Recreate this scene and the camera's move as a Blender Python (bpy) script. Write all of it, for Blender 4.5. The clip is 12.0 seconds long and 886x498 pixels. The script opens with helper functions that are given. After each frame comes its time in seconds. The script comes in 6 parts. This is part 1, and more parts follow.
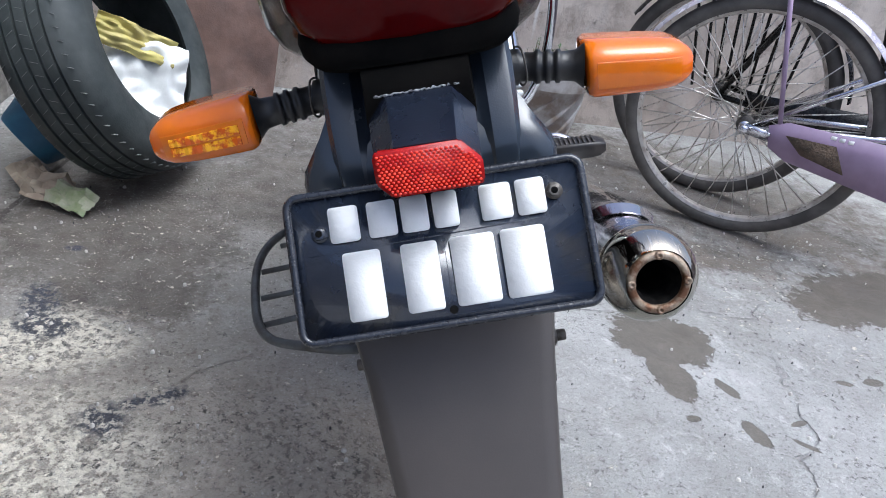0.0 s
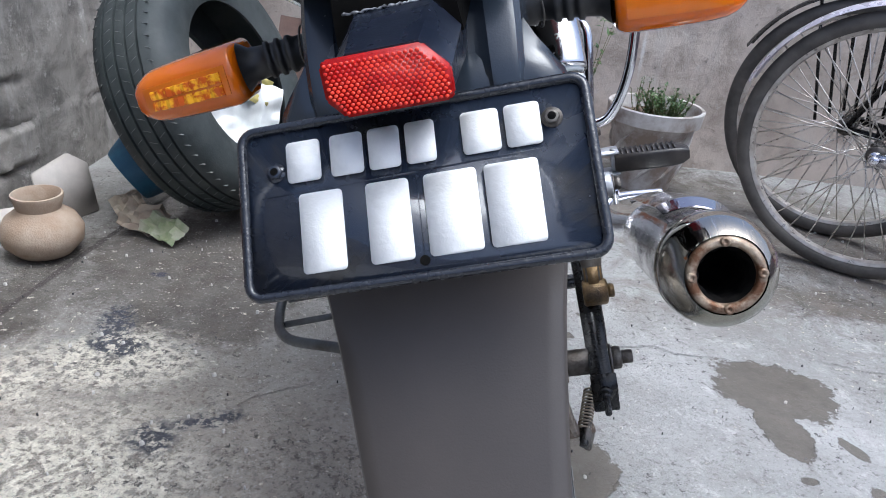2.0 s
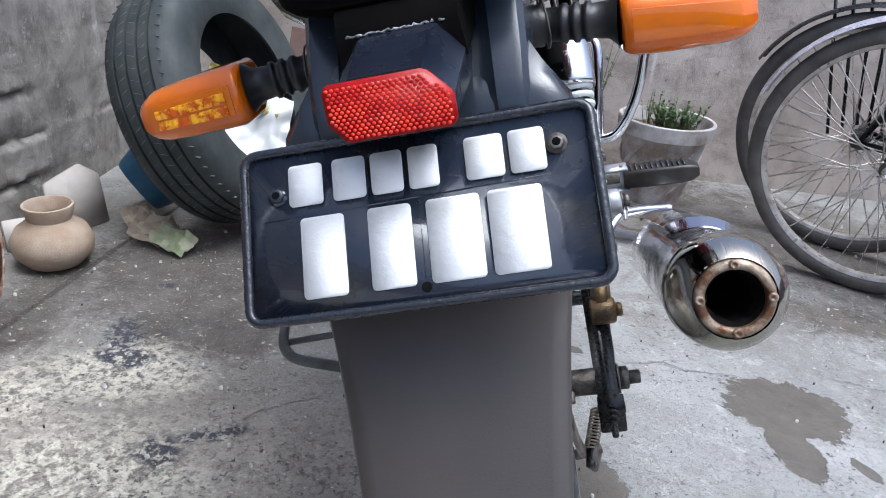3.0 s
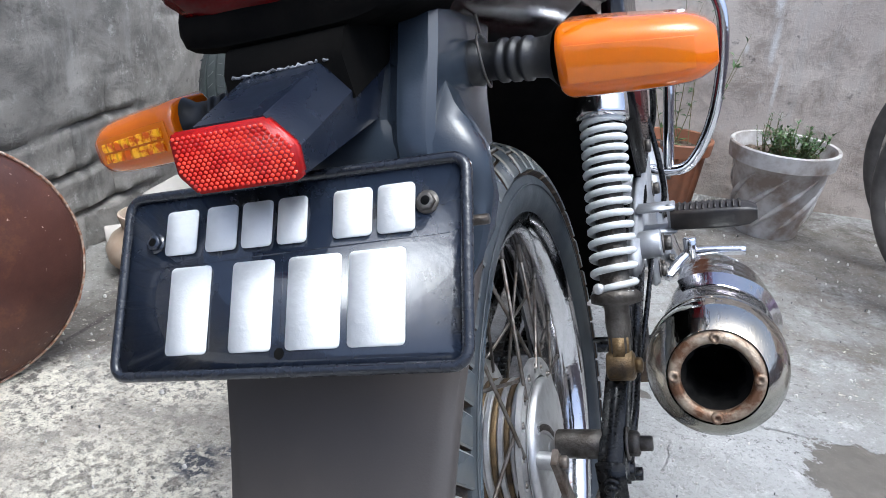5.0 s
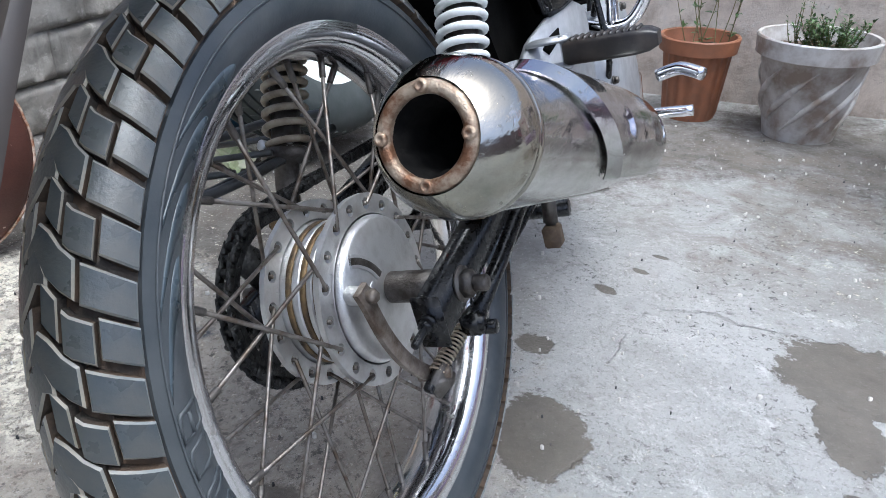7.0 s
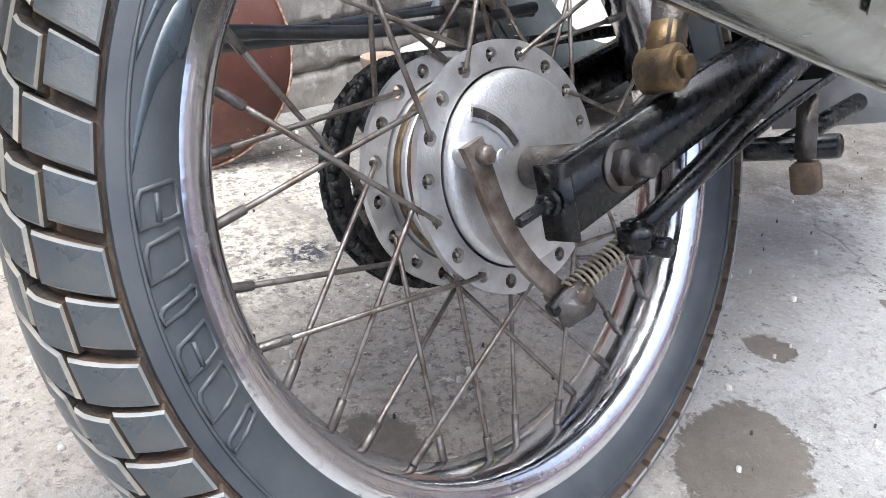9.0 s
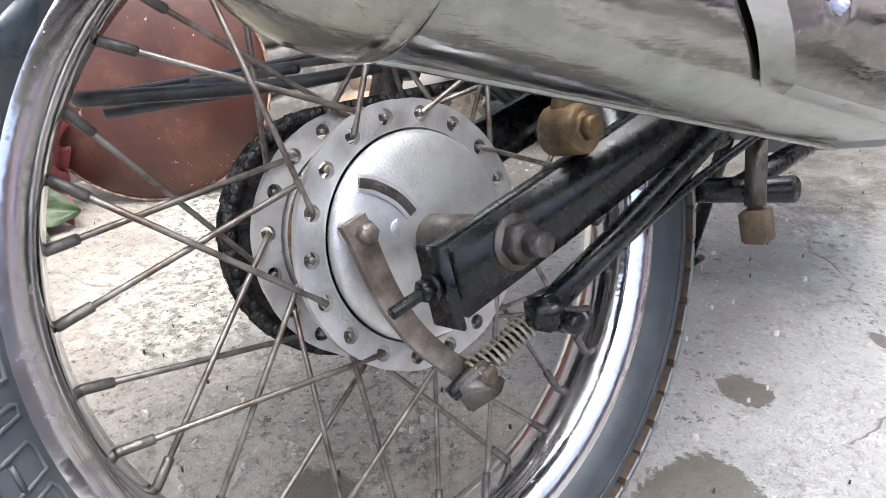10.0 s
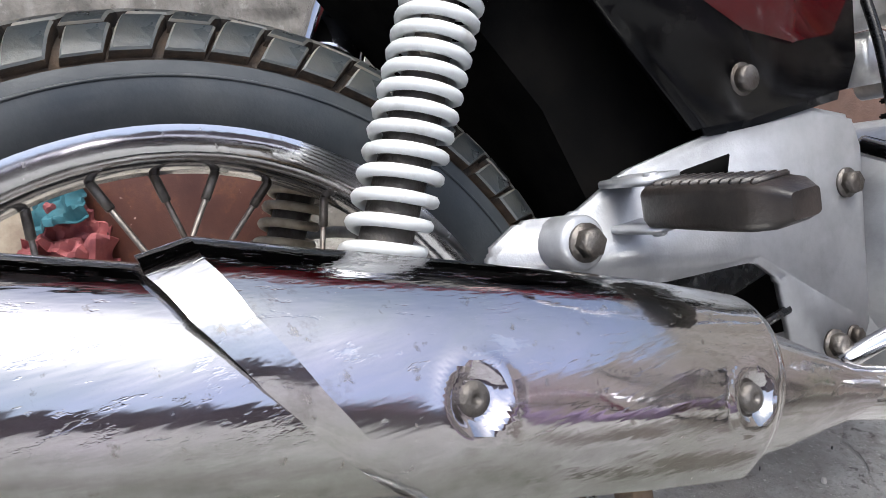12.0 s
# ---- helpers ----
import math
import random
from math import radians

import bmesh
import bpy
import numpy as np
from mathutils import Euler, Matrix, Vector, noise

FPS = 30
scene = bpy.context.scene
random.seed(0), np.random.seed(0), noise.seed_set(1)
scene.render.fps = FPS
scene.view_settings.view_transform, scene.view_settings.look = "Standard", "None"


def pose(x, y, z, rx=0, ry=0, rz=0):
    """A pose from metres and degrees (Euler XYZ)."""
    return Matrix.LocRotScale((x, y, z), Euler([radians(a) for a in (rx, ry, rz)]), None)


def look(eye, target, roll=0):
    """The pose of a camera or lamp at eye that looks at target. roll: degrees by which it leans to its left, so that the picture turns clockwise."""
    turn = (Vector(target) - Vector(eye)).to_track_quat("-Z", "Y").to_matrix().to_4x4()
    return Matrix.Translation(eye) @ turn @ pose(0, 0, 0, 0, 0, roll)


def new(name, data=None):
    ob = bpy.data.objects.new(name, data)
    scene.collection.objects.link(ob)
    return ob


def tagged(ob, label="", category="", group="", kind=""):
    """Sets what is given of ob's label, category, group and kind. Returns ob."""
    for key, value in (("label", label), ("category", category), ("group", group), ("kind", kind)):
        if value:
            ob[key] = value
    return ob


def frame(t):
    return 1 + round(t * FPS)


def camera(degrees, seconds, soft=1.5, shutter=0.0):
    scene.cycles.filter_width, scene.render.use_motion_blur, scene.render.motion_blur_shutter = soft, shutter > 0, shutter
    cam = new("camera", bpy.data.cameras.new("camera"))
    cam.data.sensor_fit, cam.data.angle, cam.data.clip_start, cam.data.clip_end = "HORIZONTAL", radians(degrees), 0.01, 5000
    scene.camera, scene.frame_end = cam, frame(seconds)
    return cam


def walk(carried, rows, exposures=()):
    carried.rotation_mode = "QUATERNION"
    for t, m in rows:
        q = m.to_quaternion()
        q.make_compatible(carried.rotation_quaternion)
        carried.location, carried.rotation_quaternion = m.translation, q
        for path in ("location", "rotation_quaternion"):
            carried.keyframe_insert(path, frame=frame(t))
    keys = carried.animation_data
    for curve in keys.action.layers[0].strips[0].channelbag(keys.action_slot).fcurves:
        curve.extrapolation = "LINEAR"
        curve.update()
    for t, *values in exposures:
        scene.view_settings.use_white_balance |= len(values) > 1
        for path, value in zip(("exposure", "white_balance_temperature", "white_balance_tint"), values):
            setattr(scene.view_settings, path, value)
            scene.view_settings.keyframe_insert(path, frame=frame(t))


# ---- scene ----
cam = camera(62.3, 12.0, soft=0.5)
PATH = [
    (0, (-0.182, -0.736, 0.861), (0.082, 0.989, -0.118), 9.7),
    (0.5, (-0.109, -0.721, 0.8), (0.03, 1.052, -0.114), 8.0),
    (1, (-0.095, -0.71, 0.781), (-0.095, 1.099, -0.07), 7.2),
    (1.5, (-0.089, -0.697, 0.772), (-0.14, 1.115, -0.072), 7.0),
    (2, (-0.08, -0.693, 0.765), (-0.167, 1.114, -0.088), 5.5),
    (2.5, (-0.075, -0.69, 0.764), (-0.178, 1.115, -0.092), 5.4),
    (3, (-0.077, -0.684, 0.772), (-0.195, 1.13, -0.062), 5.5),
    (5, (0.048, -0.608, 0.789), (-0.431, 1.147, -0.041), 3.8),
    (5.5, (0.098, -0.579, 0.792), (-0.454, 1.131, -0.085), 3.3),
    (6, (0.155, -0.562, 0.77), (-0.407, 1.14, -0.116), 1.5),
    (6.5, (0.225, -0.533, 0.728), (-0.407, 1.144, -0.159), 2.5),
    (7, (0.276, -0.504, 0.652), (-0.404, 1.124, -0.292), 0.2),
    (7.5, (0.298, -0.465, 0.6), (-0.599, 1.063, -0.329), -0.5),
    (9.5, (0.327, -0.317, 0.469), (-1.032, 0.849, -0.422), -1.3),
    (10, (0.337, -0.261, 0.508), (-1.037, 0.885, -0.386), -2.7),
    (10.5, (0.35, -0.194, 0.545), (-1.122, 0.849, -0.319), -3.0),
    (11, (0.368, -0.138, 0.57), (-1.163, 0.841, -0.265), -3.7),
    (11.5, (0.381, -0.085, 0.58), (-1.211, 0.818, -0.225), -4.7),
    (12, (0.392, -0.035, 0.615), (-1.241, 0.843, -0.134), -4.1),
]
EXPOSURES = [(0.0, 1.04, 5480, 4), (3.0, 1.08, 5480, 4), (5.5, 1.27, 5480, 2), (7.5, 1.34, 5460, 2), (9.5, 1.96, 5850, 5), (10.0, 1.96, 5880, 5), (10.5, 1.50, 5950, 4), (12.0, 1.42, 6020, 4)]
walk(cam, [(t, look(eye, target, roll)) for t, eye, target, roll in PATH], EXPOSURES)

# ---- daylight: bright hazy sky over a walled yard ----
sky_world = bpy.data.worlds.new("hazy_sky")
scene.world = sky_world
sky_world.use_nodes = True
wn = sky_world.node_tree
sky = wn.nodes.new("ShaderNodeTexSky")
sky.sky_type = "NISHITA"
sky.sun_disc = False
sky.sun_elevation, sky.sun_rotation = radians(74), radians(115)
sky.air_density, sky.dust_density = 0.35, 5.8
wn.links.new(sky.outputs[0], wn.nodes["Background"].inputs[0])
wn.nodes["Background"].inputs[1].default_value = 0.15
sun = new("sun", bpy.data.lights.new("sun", "SUN"))
sun.data.energy, sun.data.angle, sun.data.color = 0.55, radians(40), (1.0, 0.96, 0.9)
sun.matrix_world = look((3 * math.sin(radians(115)), 3 * math.cos(radians(115)), 10.5), (0, 0, 0))


# ---- materials ----
class Mat:
    """A node material under construction."""

    def __init__(self, name, rough=0.5, metal=0.0, coat=0.0, spec=0.5):
        self.m = bpy.data.materials.new(name)
        self.m.use_nodes = True
        self.t = self.m.node_tree
        self.b = self.t.nodes["Principled BSDF"]
        self.b.inputs["Roughness"].default_value = rough
        self.b.inputs["Metallic"].default_value = metal
        self.b.inputs["Coat Weight"].default_value = coat
        self.b.inputs["Specular IOR Level"].default_value = spec
        self.tc = self.t.nodes.new("ShaderNodeTexCoord").outputs["Object"]

    def link(self, a, b):
        self.t.links.new(a, b)
        return self

    def noise(self, scale, detail=4.0, rough=0.55, lo=0.35, hi=0.65, stretch=None, dist=0.0):
        n = self.t.nodes.new("ShaderNodeTexNoise")
        n.inputs["Scale"].default_value, n.inputs["Detail"].default_value = scale, detail
        n.inputs["Roughness"].default_value, n.inputs["Distortion"].default_value = rough, dist
        if stretch:
            mp = self.t.nodes.new("ShaderNodeMapping")
            mp.inputs["Scale"].default_value = stretch
            self.link(self.tc, mp.inputs[0]).link(mp.outputs[0], n.inputs["Vector"])
        else:
            self.link(self.tc, n.inputs["Vector"])
        r = self.t.nodes.new("ShaderNodeMapRange")
        r.inputs[1].default_value, r.inputs[2].default_value = lo, hi
        self.link(n.outputs[0], r.inputs[0])
        return r.outputs[0]

    def cells(self, scale, lo, hi, feature="F1"):
        n = self.t.nodes.new("ShaderNodeTexVoronoi")
        n.feature = feature
        n.inputs["Scale"].default_value = scale
        r = self.t.nodes.new("ShaderNodeMapRange")
        r.inputs[1].default_value, r.inputs[2].default_value = lo, hi
        self.link(self.tc, n.inputs["Vector"]).link(n.outputs[0], r.inputs[0])
        return r.outputs[0]

    def mix(self, fac, a, b):
        n = self.t.nodes.new("ShaderNodeMix")
        n.data_type = "RGBA"
        self._in(fac, n.inputs[0])
        self._in(a, n.inputs[6])
        self._in(b, n.inputs[7])
        return n.outputs[2]

    def _in(self, v, socket):
        if isinstance(v, bpy.types.NodeSocket):
            self.link(v, socket)
        elif isinstance(v, (tuple, list)):
            socket.default_value = (*v, 1.0) if len(v) == 3 else v
        else:
            socket.default_value = v

    def math(self, op, a, b=0.0):
        n = self.t.nodes.new("ShaderNodeMath")
        n.operation = op
        self._in(a, n.inputs[0])
        self._in(b, n.inputs[1])
        return n.outputs[0]

    def span(self, v, lo, hi):
        r = self.t.nodes.new("ShaderNodeMapRange")
        self.link(v, r.inputs[0])
        r.inputs[3].default_value, r.inputs[4].default_value = lo, hi
        return r.outputs[0]

    def set(self, **kw):
        names = {"color": "Base Color", "rough": "Roughness", "metal": "Metallic", "coat": "Coat Weight", "alpha": "Alpha"}
        for k, v in kw.items():
            self._in(v, self.b.inputs[names[k]])
        return self

    def bump(self, height, strength=0.3, distance=0.002):
        n = self.t.nodes.new("ShaderNodeBump")
        n.inputs["Strength"].default_value, n.inputs["Distance"].default_value = strength, distance
        self.link(height, n.inputs["Height"]).link(n.outputs[0], self.b.inputs["Normal"])
        return self

    def random(self, amount=0.15):
        """A brightness factor that differs from object to object."""
        o = self.t.nodes.new("ShaderNodeObjectInfo")
        return self.span(o.outputs["Random"], 1 - amount, 1 + amount)


def worn(name, a, b, scale=30, rough=(0.35, 0.6), metal=0.0, coat=0.0, fine=400, bump=0.15, lo=0.4, hi=0.65, dist=0.001, spec=0.5):
    """Two colours mixed by a coarse noise, roughness by a finer one, and a fine grain."""
    m = Mat(name, metal=metal, coat=coat, spec=spec)
    n, g = m.noise(scale, 6, 0.6, lo, hi), m.noise(fine, 3)
    m.set(color=m.mix(n, a, b), rough=m.span(m.noise(scale * 2.3, 5), *rough))
    m.bump(g, bump, dist)
    return m.m


def chrome(name, base=(0.75, 0.75, 0.77), dirt=(0.25, 0.19, 0.13), amount=0.62, rough=(0.04, 0.16), scale=18):
    m = Mat(name, metal=1.0)
    stain, speck = m.noise(scale, 8, 0.65, amount, amount + 0.12), m.noise(140, 4, 0.6, 0.62, 0.72)
    d = m.math("MAXIMUM", m.math("MULTIPLY", stain, 0.55), m.math("MULTIPLY", speck, 0.5))
    m.set(color=m.mix(d, base, dirt), rough=m.math("ADD", m.span(m.noise(25, 6), *rough), m.math("MULTIPLY", d, 0.4)))
    m.bump(m.noise(35, 3), 0.12, 0.0015)
    return m.m


def heated_chrome(name, low=(0.55, 0.55, 0.525), high=(0.61, 0.575, 0.63), grime_from=0.56):
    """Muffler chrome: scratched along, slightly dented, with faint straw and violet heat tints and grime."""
    m = Mat(name, metal=1.0)
    tint = m.mix(m.noise(7, 5, 0.6, 0.38, 0.62, stretch=(1, 1, 3)), low, high)
    scratch = m.noise(16, 6, 0.75, 0.60, 0.66, stretch=(7, 1, 2.5))
    hair = m.noise(34, 4, 0.7, 0.62, 0.66, stretch=(9, 1, 5))
    grime = m.noise(19, 9, 0.75, grime_from + 0.03, grime_from + 0.16)
    speck = m.noise(120, 4, 0.65, 0.63, 0.70)
    d = m.math("MAXIMUM", m.math("MULTIPLY", grime, 0.6), m.math("MULTIPLY", speck, 0.6))
    c = m.mix(m.math("MULTIPLY", scratch, 0.4), tint, (0.80, 0.80, 0.81))
    # duller grey-green towards the bottom, with a ragged edge
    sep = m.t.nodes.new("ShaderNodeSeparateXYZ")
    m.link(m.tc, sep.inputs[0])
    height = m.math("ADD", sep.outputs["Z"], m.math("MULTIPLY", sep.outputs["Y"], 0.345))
    low_dull = m.t.nodes.new("ShaderNodeMapRange")
    low_dull.inputs[1].default_value, low_dull.inputs[2].default_value = 0.112, 0.088
    m.link(m.math("ADD", height, m.math("MULTIPLY", m.math("SUBTRACT", m.noise(24, 7, 0.7, 0.3, 0.7, stretch=(1, 0.35, 1)), 0.5), 0.016)), low_dull.inputs[0])
    low_dull = m.math("MULTIPLY", low_dull.outputs[0], m.span(m.noise(40, 7, 0.7), 0.50, 0.85))
    c = m.mix(low_dull, c, (0.225, 0.245, 0.218))
    d = m.math("MAXIMUM", d, m.math("MULTIPLY", low_dull, 0.35))
    m.set(color=m.mix(m.math("MULTIPLY", d, 0.8), c, (0.17, 0.14, 0.10)), rough=m.math("ADD", m.span(m.noise(12, 7, 0.65), 0.04, 0.20), m.math("MULTIPLY", d, 0.3)))
    h = m.math("ADD", m.noise(13, 1.5, 0.4, 0.2, 0.8), m.math("MULTIPLY", m.noise(55, 3, 0.6, 0.3, 0.7, stretch=(2, 0.22, 1.6)), 0.13))
    m.bump(m.math("SUBTRACT", h, m.math("ADD", m.math("MULTIPLY", scratch, 0.06), m.math("MULTIPLY", hair, 0.05))), 0.36, 0.0035)
    return m.m


def patches(m, rows):
    """A mask of ragged patches on the floor: rows of x, y, half width, half depth, turn, raggedness, edge."""
    ragged, mid, fine = m.noise(11, 8, 0.7, 0.25, 0.75), m.noise(42, 6, 0.7, 0.25, 0.75), m.noise(130, 4, 0.7, 0.25, 0.75)
    total = None
    for x, y, rx, ry, turn, amp, edge in rows:
        mp = m.t.nodes.new("ShaderNodeMapping")
        mp.vector_type = "TEXTURE"
        mp.inputs["Location"].default_value, mp.inputs["Rotation"].default_value, mp.inputs["Scale"].default_value = (x, y, 0), (0, 0, radians(turn)), (rx, ry, 1)
        ln = m.t.nodes.new("ShaderNodeVectorMath")
        ln.operation = "LENGTH"
        m.link(m.tc, mp.inputs[0]).link(mp.outputs[0], ln.inputs[0])
        d = m.math("ADD", ln.outputs["Value"], m.math("MULTIPLY", m.math("SUBTRACT", ragged, 0.5), amp * 1.7))
        d = m.math("ADD", d, m.math("MULTIPLY", m.math("SUBTRACT", mid, 0.5), amp * 1.1))
        d = m.math("ADD", d, m.math("MULTIPLY", m.math("SUBTRACT", fine, 0.5), amp * 0.5))
        r = m.t.nodes.new("ShaderNodeMapRange")
        r.inputs[1].default_value, r.inputs[2].default_value = 1 + edge, 1 - edge
        m.link(d, r.inputs[0])
        total = r.outputs[0] if total is None else m.math("MAXIMUM", total, r.outputs[0])
    return total


def concrete():
    """Old cement floor: pale cool grey to one side, beige and pitted to the other, with damp, peeling flakes, oil and cracks."""
    m = Mat("old_cement_floor")
    big, mid = m.noise(1.9, 6, 0.6, 0.38, 0.62, dist=0.5), m.noise(7, 9, 0.68, 0.40, 0.68, dist=0.4)
    grit, fine, pits = m.noise(110, 6, 0.72, 0.35, 0.7), m.noise(450, 3, 0.6, 0.3, 0.7), m.noise(85, 5, 0.7, 0.57, 0.63)
    c = m.mix(big, (0.345, 0.345, 0.335), (0.47, 0.47, 0.46))
    c = m.mix(m.math("MULTIPLY", mid, 0.42), c, (0.27, 0.26, 0.245))
    c = m.mix(m.math("MULTIPLY", m.noise(24, 9, 0.78, 0.50, 0.66, dist=0.6), 0.55), c, (0.27, 0.26, 0.245))
    c = m.mix(m.math("MULTIPLY", m.noise(15, 9, 0.80, 0.55, 0.64, dist=0.4), 0.5), c, (0.66, 0.66, 0.65))
    beige = patches(m, [(-0.60, 0.02, 0.62, 0.42, 0, 0.35, 0.3), (-0.15, 0.0, 0.24, 0.30, 0, 0.35, 0.3)])
    c = m.mix(m.math("MULTIPLY", beige, 0.96), c, m.mix(m.noise(26, 9, 0.78, 0.38, 0.64), (0.475, 0.43, 0.37), (0.35, 0.305, 0.25)))
    west = patches(m, [(-0.75, 0.75, 0.62, 0.55, 10, 0.35, 0.3)])
    c = m.mix(m.math("MULTIPLY", west, 0.8), c, m.mix(m.noise(20, 9, 0.78, 0.38, 0.64), (0.285, 0.268, 0.242), (0.165, 0.152, 0.132)))
    slab_ = patches(m, [(-0.20, 0.62, 0.20, 0.36, 22, 0.25, 0.2)])
    c = m.mix(m.math("MULTIPLY", slab_, 0.50), c, m.mix(mid, (0.30, 0.285, 0.265), (0.22, 0.205, 0.185)))
    damp = patches(m, [(-0.68, 0.72, 0.26, 0.28, 25, 0.42, 0.15), (-0.50, 0.98, 0.34, 0.16, 10, 0.45, 0.2), (-0.58, 0.52, 0.14, 0.14, 0, 0.5, 0.2), (-0.95, 0.45, 0.08, 0.3, 0, 0.5, 0.3), (-0.25, 1.30, 0.42, 0.34, 0, 0.4, 0.25), (-0.33, 1.02, 0.32, 0.22, 0, 0.35, 0.25), (0.85, 1.38, 0.75, 0.34, -25, 0.5, 0.3), (0.15, 1.40, 0.5, 0.22, 10, 0.6, 0.4), (0.75, 0.88, 0.26, 0.07, -8, 0.7, 0.3), (0.95, 1.16, 0.55, 0.24, -25, 0.5, 0.35)])
    c = m.mix(m.math("MULTIPLY", damp, m.span(m.noise(17, 7, 0.7, 0.36, 0.6), 0.60, 1.0)), c, m.mix(mid, (0.125, 0.108, 0.090), (0.065, 0.056, 0.048)))
    brown = m.math("MULTIPLY", patches(m, [(0.78, 1.10, 0.75, 0.42, -20, 0.5, 0.5), (0.35, 0.95, 0.22, 0.25, 0, 0.6, 0.5)]), m.noise(6.5, 9, 0.75, 0.42, 0.60, dist=0.8))
    c = m.mix(m.math("MULTIPLY", brown, 0.85), c, m.mix(mid, (0.205, 0.175, 0.145), (0.125, 0.105, 0.085)))
    sooty = m.noise(3.1, 8, 0.72, 0.50, 0.66, dist=0.7)
    c = m.mix(m.math("MULTIPLY", sooty, 0.38), c, (0.185, 0.175, 0.155))
    peel = m.math("MULTIPLY", patches(m, [(-0.68, 0.33, 0.13, 0.085, 10, 0.4, 0.35), (-0.86, 0.20, 0.12, 0.10, 0, 0.6, 0.4), (-0.60, 0.05, 0.18, 0.13, 0, 0.6, 0.4)]), m.noise(46, 8, 0.76, 0.43, 0.50))
    peel = m.math("MAXIMUM", peel, m.math("MULTIPLY", patches(m, [(-0.62, 0.62, 0.24, 0.30, 20, 0.35, 0.3), (-0.34, 0.10, 0.30, 0.30, 0, 0.5, 0.4), (-0.85, 0.45, 0.2, 0.3, 0, 0.5, 0.4), (0.9, 0.75, 0.5, 0.3, -15, 0.5, 0.4)]), m.noise(52, 8, 0.76, 0.60, 0.63)))
    peel = m.math("MAXIMUM", peel, m.math("MULTIPLY", m.noise(29, 8, 0.8, 0.645, 0.67), 0.9))
    c = m.mix(m.math("MULTIPLY", peel, 0.95), c, m.mix(grit, (0.84, 0.79, 0.67), (0.60, 0.55, 0.45)))
    c = m.mix(m.math("MULTIPLY", m.math("MULTIPLY", pits, m.span(beige, 0.25, 1.0)), 0.5), c, (0.15, 0.115, 0.085))
    c = m.mix(m.math("MULTIPLY", m.math("MULTIPLY", m.noise(64, 7, 0.78, 0.57, 0.60), m.noise(4.3, 5, 0.6, 0.42, 0.56)), 0.85), c, (0.075, 0.07, 0.065))
    oil = m.math("MULTIPLY", patches(m, [(-0.735, 0.43, 0.035, 0.085, 15, 0.5, 0.2), (-0.70, 0.37, 0.055, 0.03, 0, 0.5, 0.2), (-0.53, 0.15, 0.04, 0.035, 0, 0.5, 0.3), (-0.47, 0.20, 0.055, 0.018, 30, 0.6, 0.3), (-0.74, 0.64, 0.02, 0.011, 0, 0.4, 0.3)]), m.noise(62, 8, 0.75, 0.46, 0.50))
    c = m.mix(m.math("MULTIPLY", oil, 0.95), c, m.mix(fine, (0.012, 0.014, 0.021), (0.085, 0.095, 0.125)))
    c = m.mix(m.math("MULTIPLY", m.math("MULTIPLY", patches(m, [(-0.24, 0.13, 0.11, 0.10, 0, 0.6, 0.4), (-0.14, 0.06, 0.06, 0.10, 0, 0.6, 0.4), (-0.78, 0.52, 0.05, 0.12, 0, 0.6, 0.4)]), m.noise(72, 7, 0.75, 0.52, 0.58)), 0.6), c, (0.105, 0.092, 0.08))
    joint = patches(m, [(-0.935, 0.66, 0.007, 0.40, -3.5, 0.5, 0.3), (-0.90, 1.1, 0.006, 0.2, -6, 0.5, 0.3)])
    c = m.mix(m.math("MULTIPLY", joint, 0.85), c, (0.055, 0.048, 0.042))
    cr = m.t.nodes.new("ShaderNodeTexVoronoi")
    cr.feature = "DISTANCE_TO_EDGE"
    cr.inputs["Scale"].default_value = 1.15
    wob = m.t.nodes.new("ShaderNodeTexNoise")
    wob.inputs["Scale"].default_value, wob.inputs["Detail"].default_value = 6, 8
    mx = m.t.nodes.new("ShaderNodeMix")
    mx.data_type = "VECTOR"
    mx.inputs[0].default_value = 0.14
    m.link(m.tc, wob.inputs["Vector"]).link(m.tc, mx.inputs[4]).link(wob.outputs["Color"], mx.inputs[5]).link(mx.outputs[1], cr.inputs["Vector"])
    cm = m.t.nodes.new("ShaderNodeMapRange")
    cm.inputs[1].default_value, cm.inputs[2].default_value = 0.004, 0.0012
    m.link(cr.outputs[0], cm.inputs[0])
    crack = m.math("MULTIPLY", cm.outputs[0], m.noise(5, 4, 0.6, 0.45, 0.6))
    c = m.mix(m.math("MULTIPLY", crack, 0.45), c, (0.07, 0.065, 0.06))
    wet = patches(m, [(0.505, 0.485, 0.118, 0.088, -12, 0.34, 0.03), (0.480, 0.372, 0.042, 0.080, 8, 0.38, 0.03), (0.588, 0.335, 0.013, 0.030, 30, 0.4, 0.06), (0.592, 0.21, 0.019, 0.036, 20, 0.4, 0.05), (0.48, 0.24, 0.014, 0.009, 0, 0.4, 0.1), (0.695, 0.246, 0.019, 0.006, 20, 0.4, 0.1), (0.68, 0.188, 0.026, 0.006, -35, 0.4, 0.1), (0.87, 0.38, 0.02, 0.008, -10, 0.4, 0.1), (0.94, 0.39, 0.024, 0.011, 10, 0.4, 0.1),
                      (0.118, 0.205, 0.058, 0.080, 15, 0.32, 0.04), (0.055, 0.395, 0.030, 0.024, 0, 0.45, 0.05), (0.118, 0.597, 0.020, 0.010, -25, 0.4, 0.1), (0.165, 0.682, 0.014, 0.007, -20, 0.4, 0.1), (0.19, 0.75, 0.018, 0.007, -10, 0.4, 0.1), (1.13, 0.73, 0.24, 0.12, 22, 0.45, 0.05), (-0.13, -0.03, 0.05, 0.035, 10, 0.5, 0.15)])
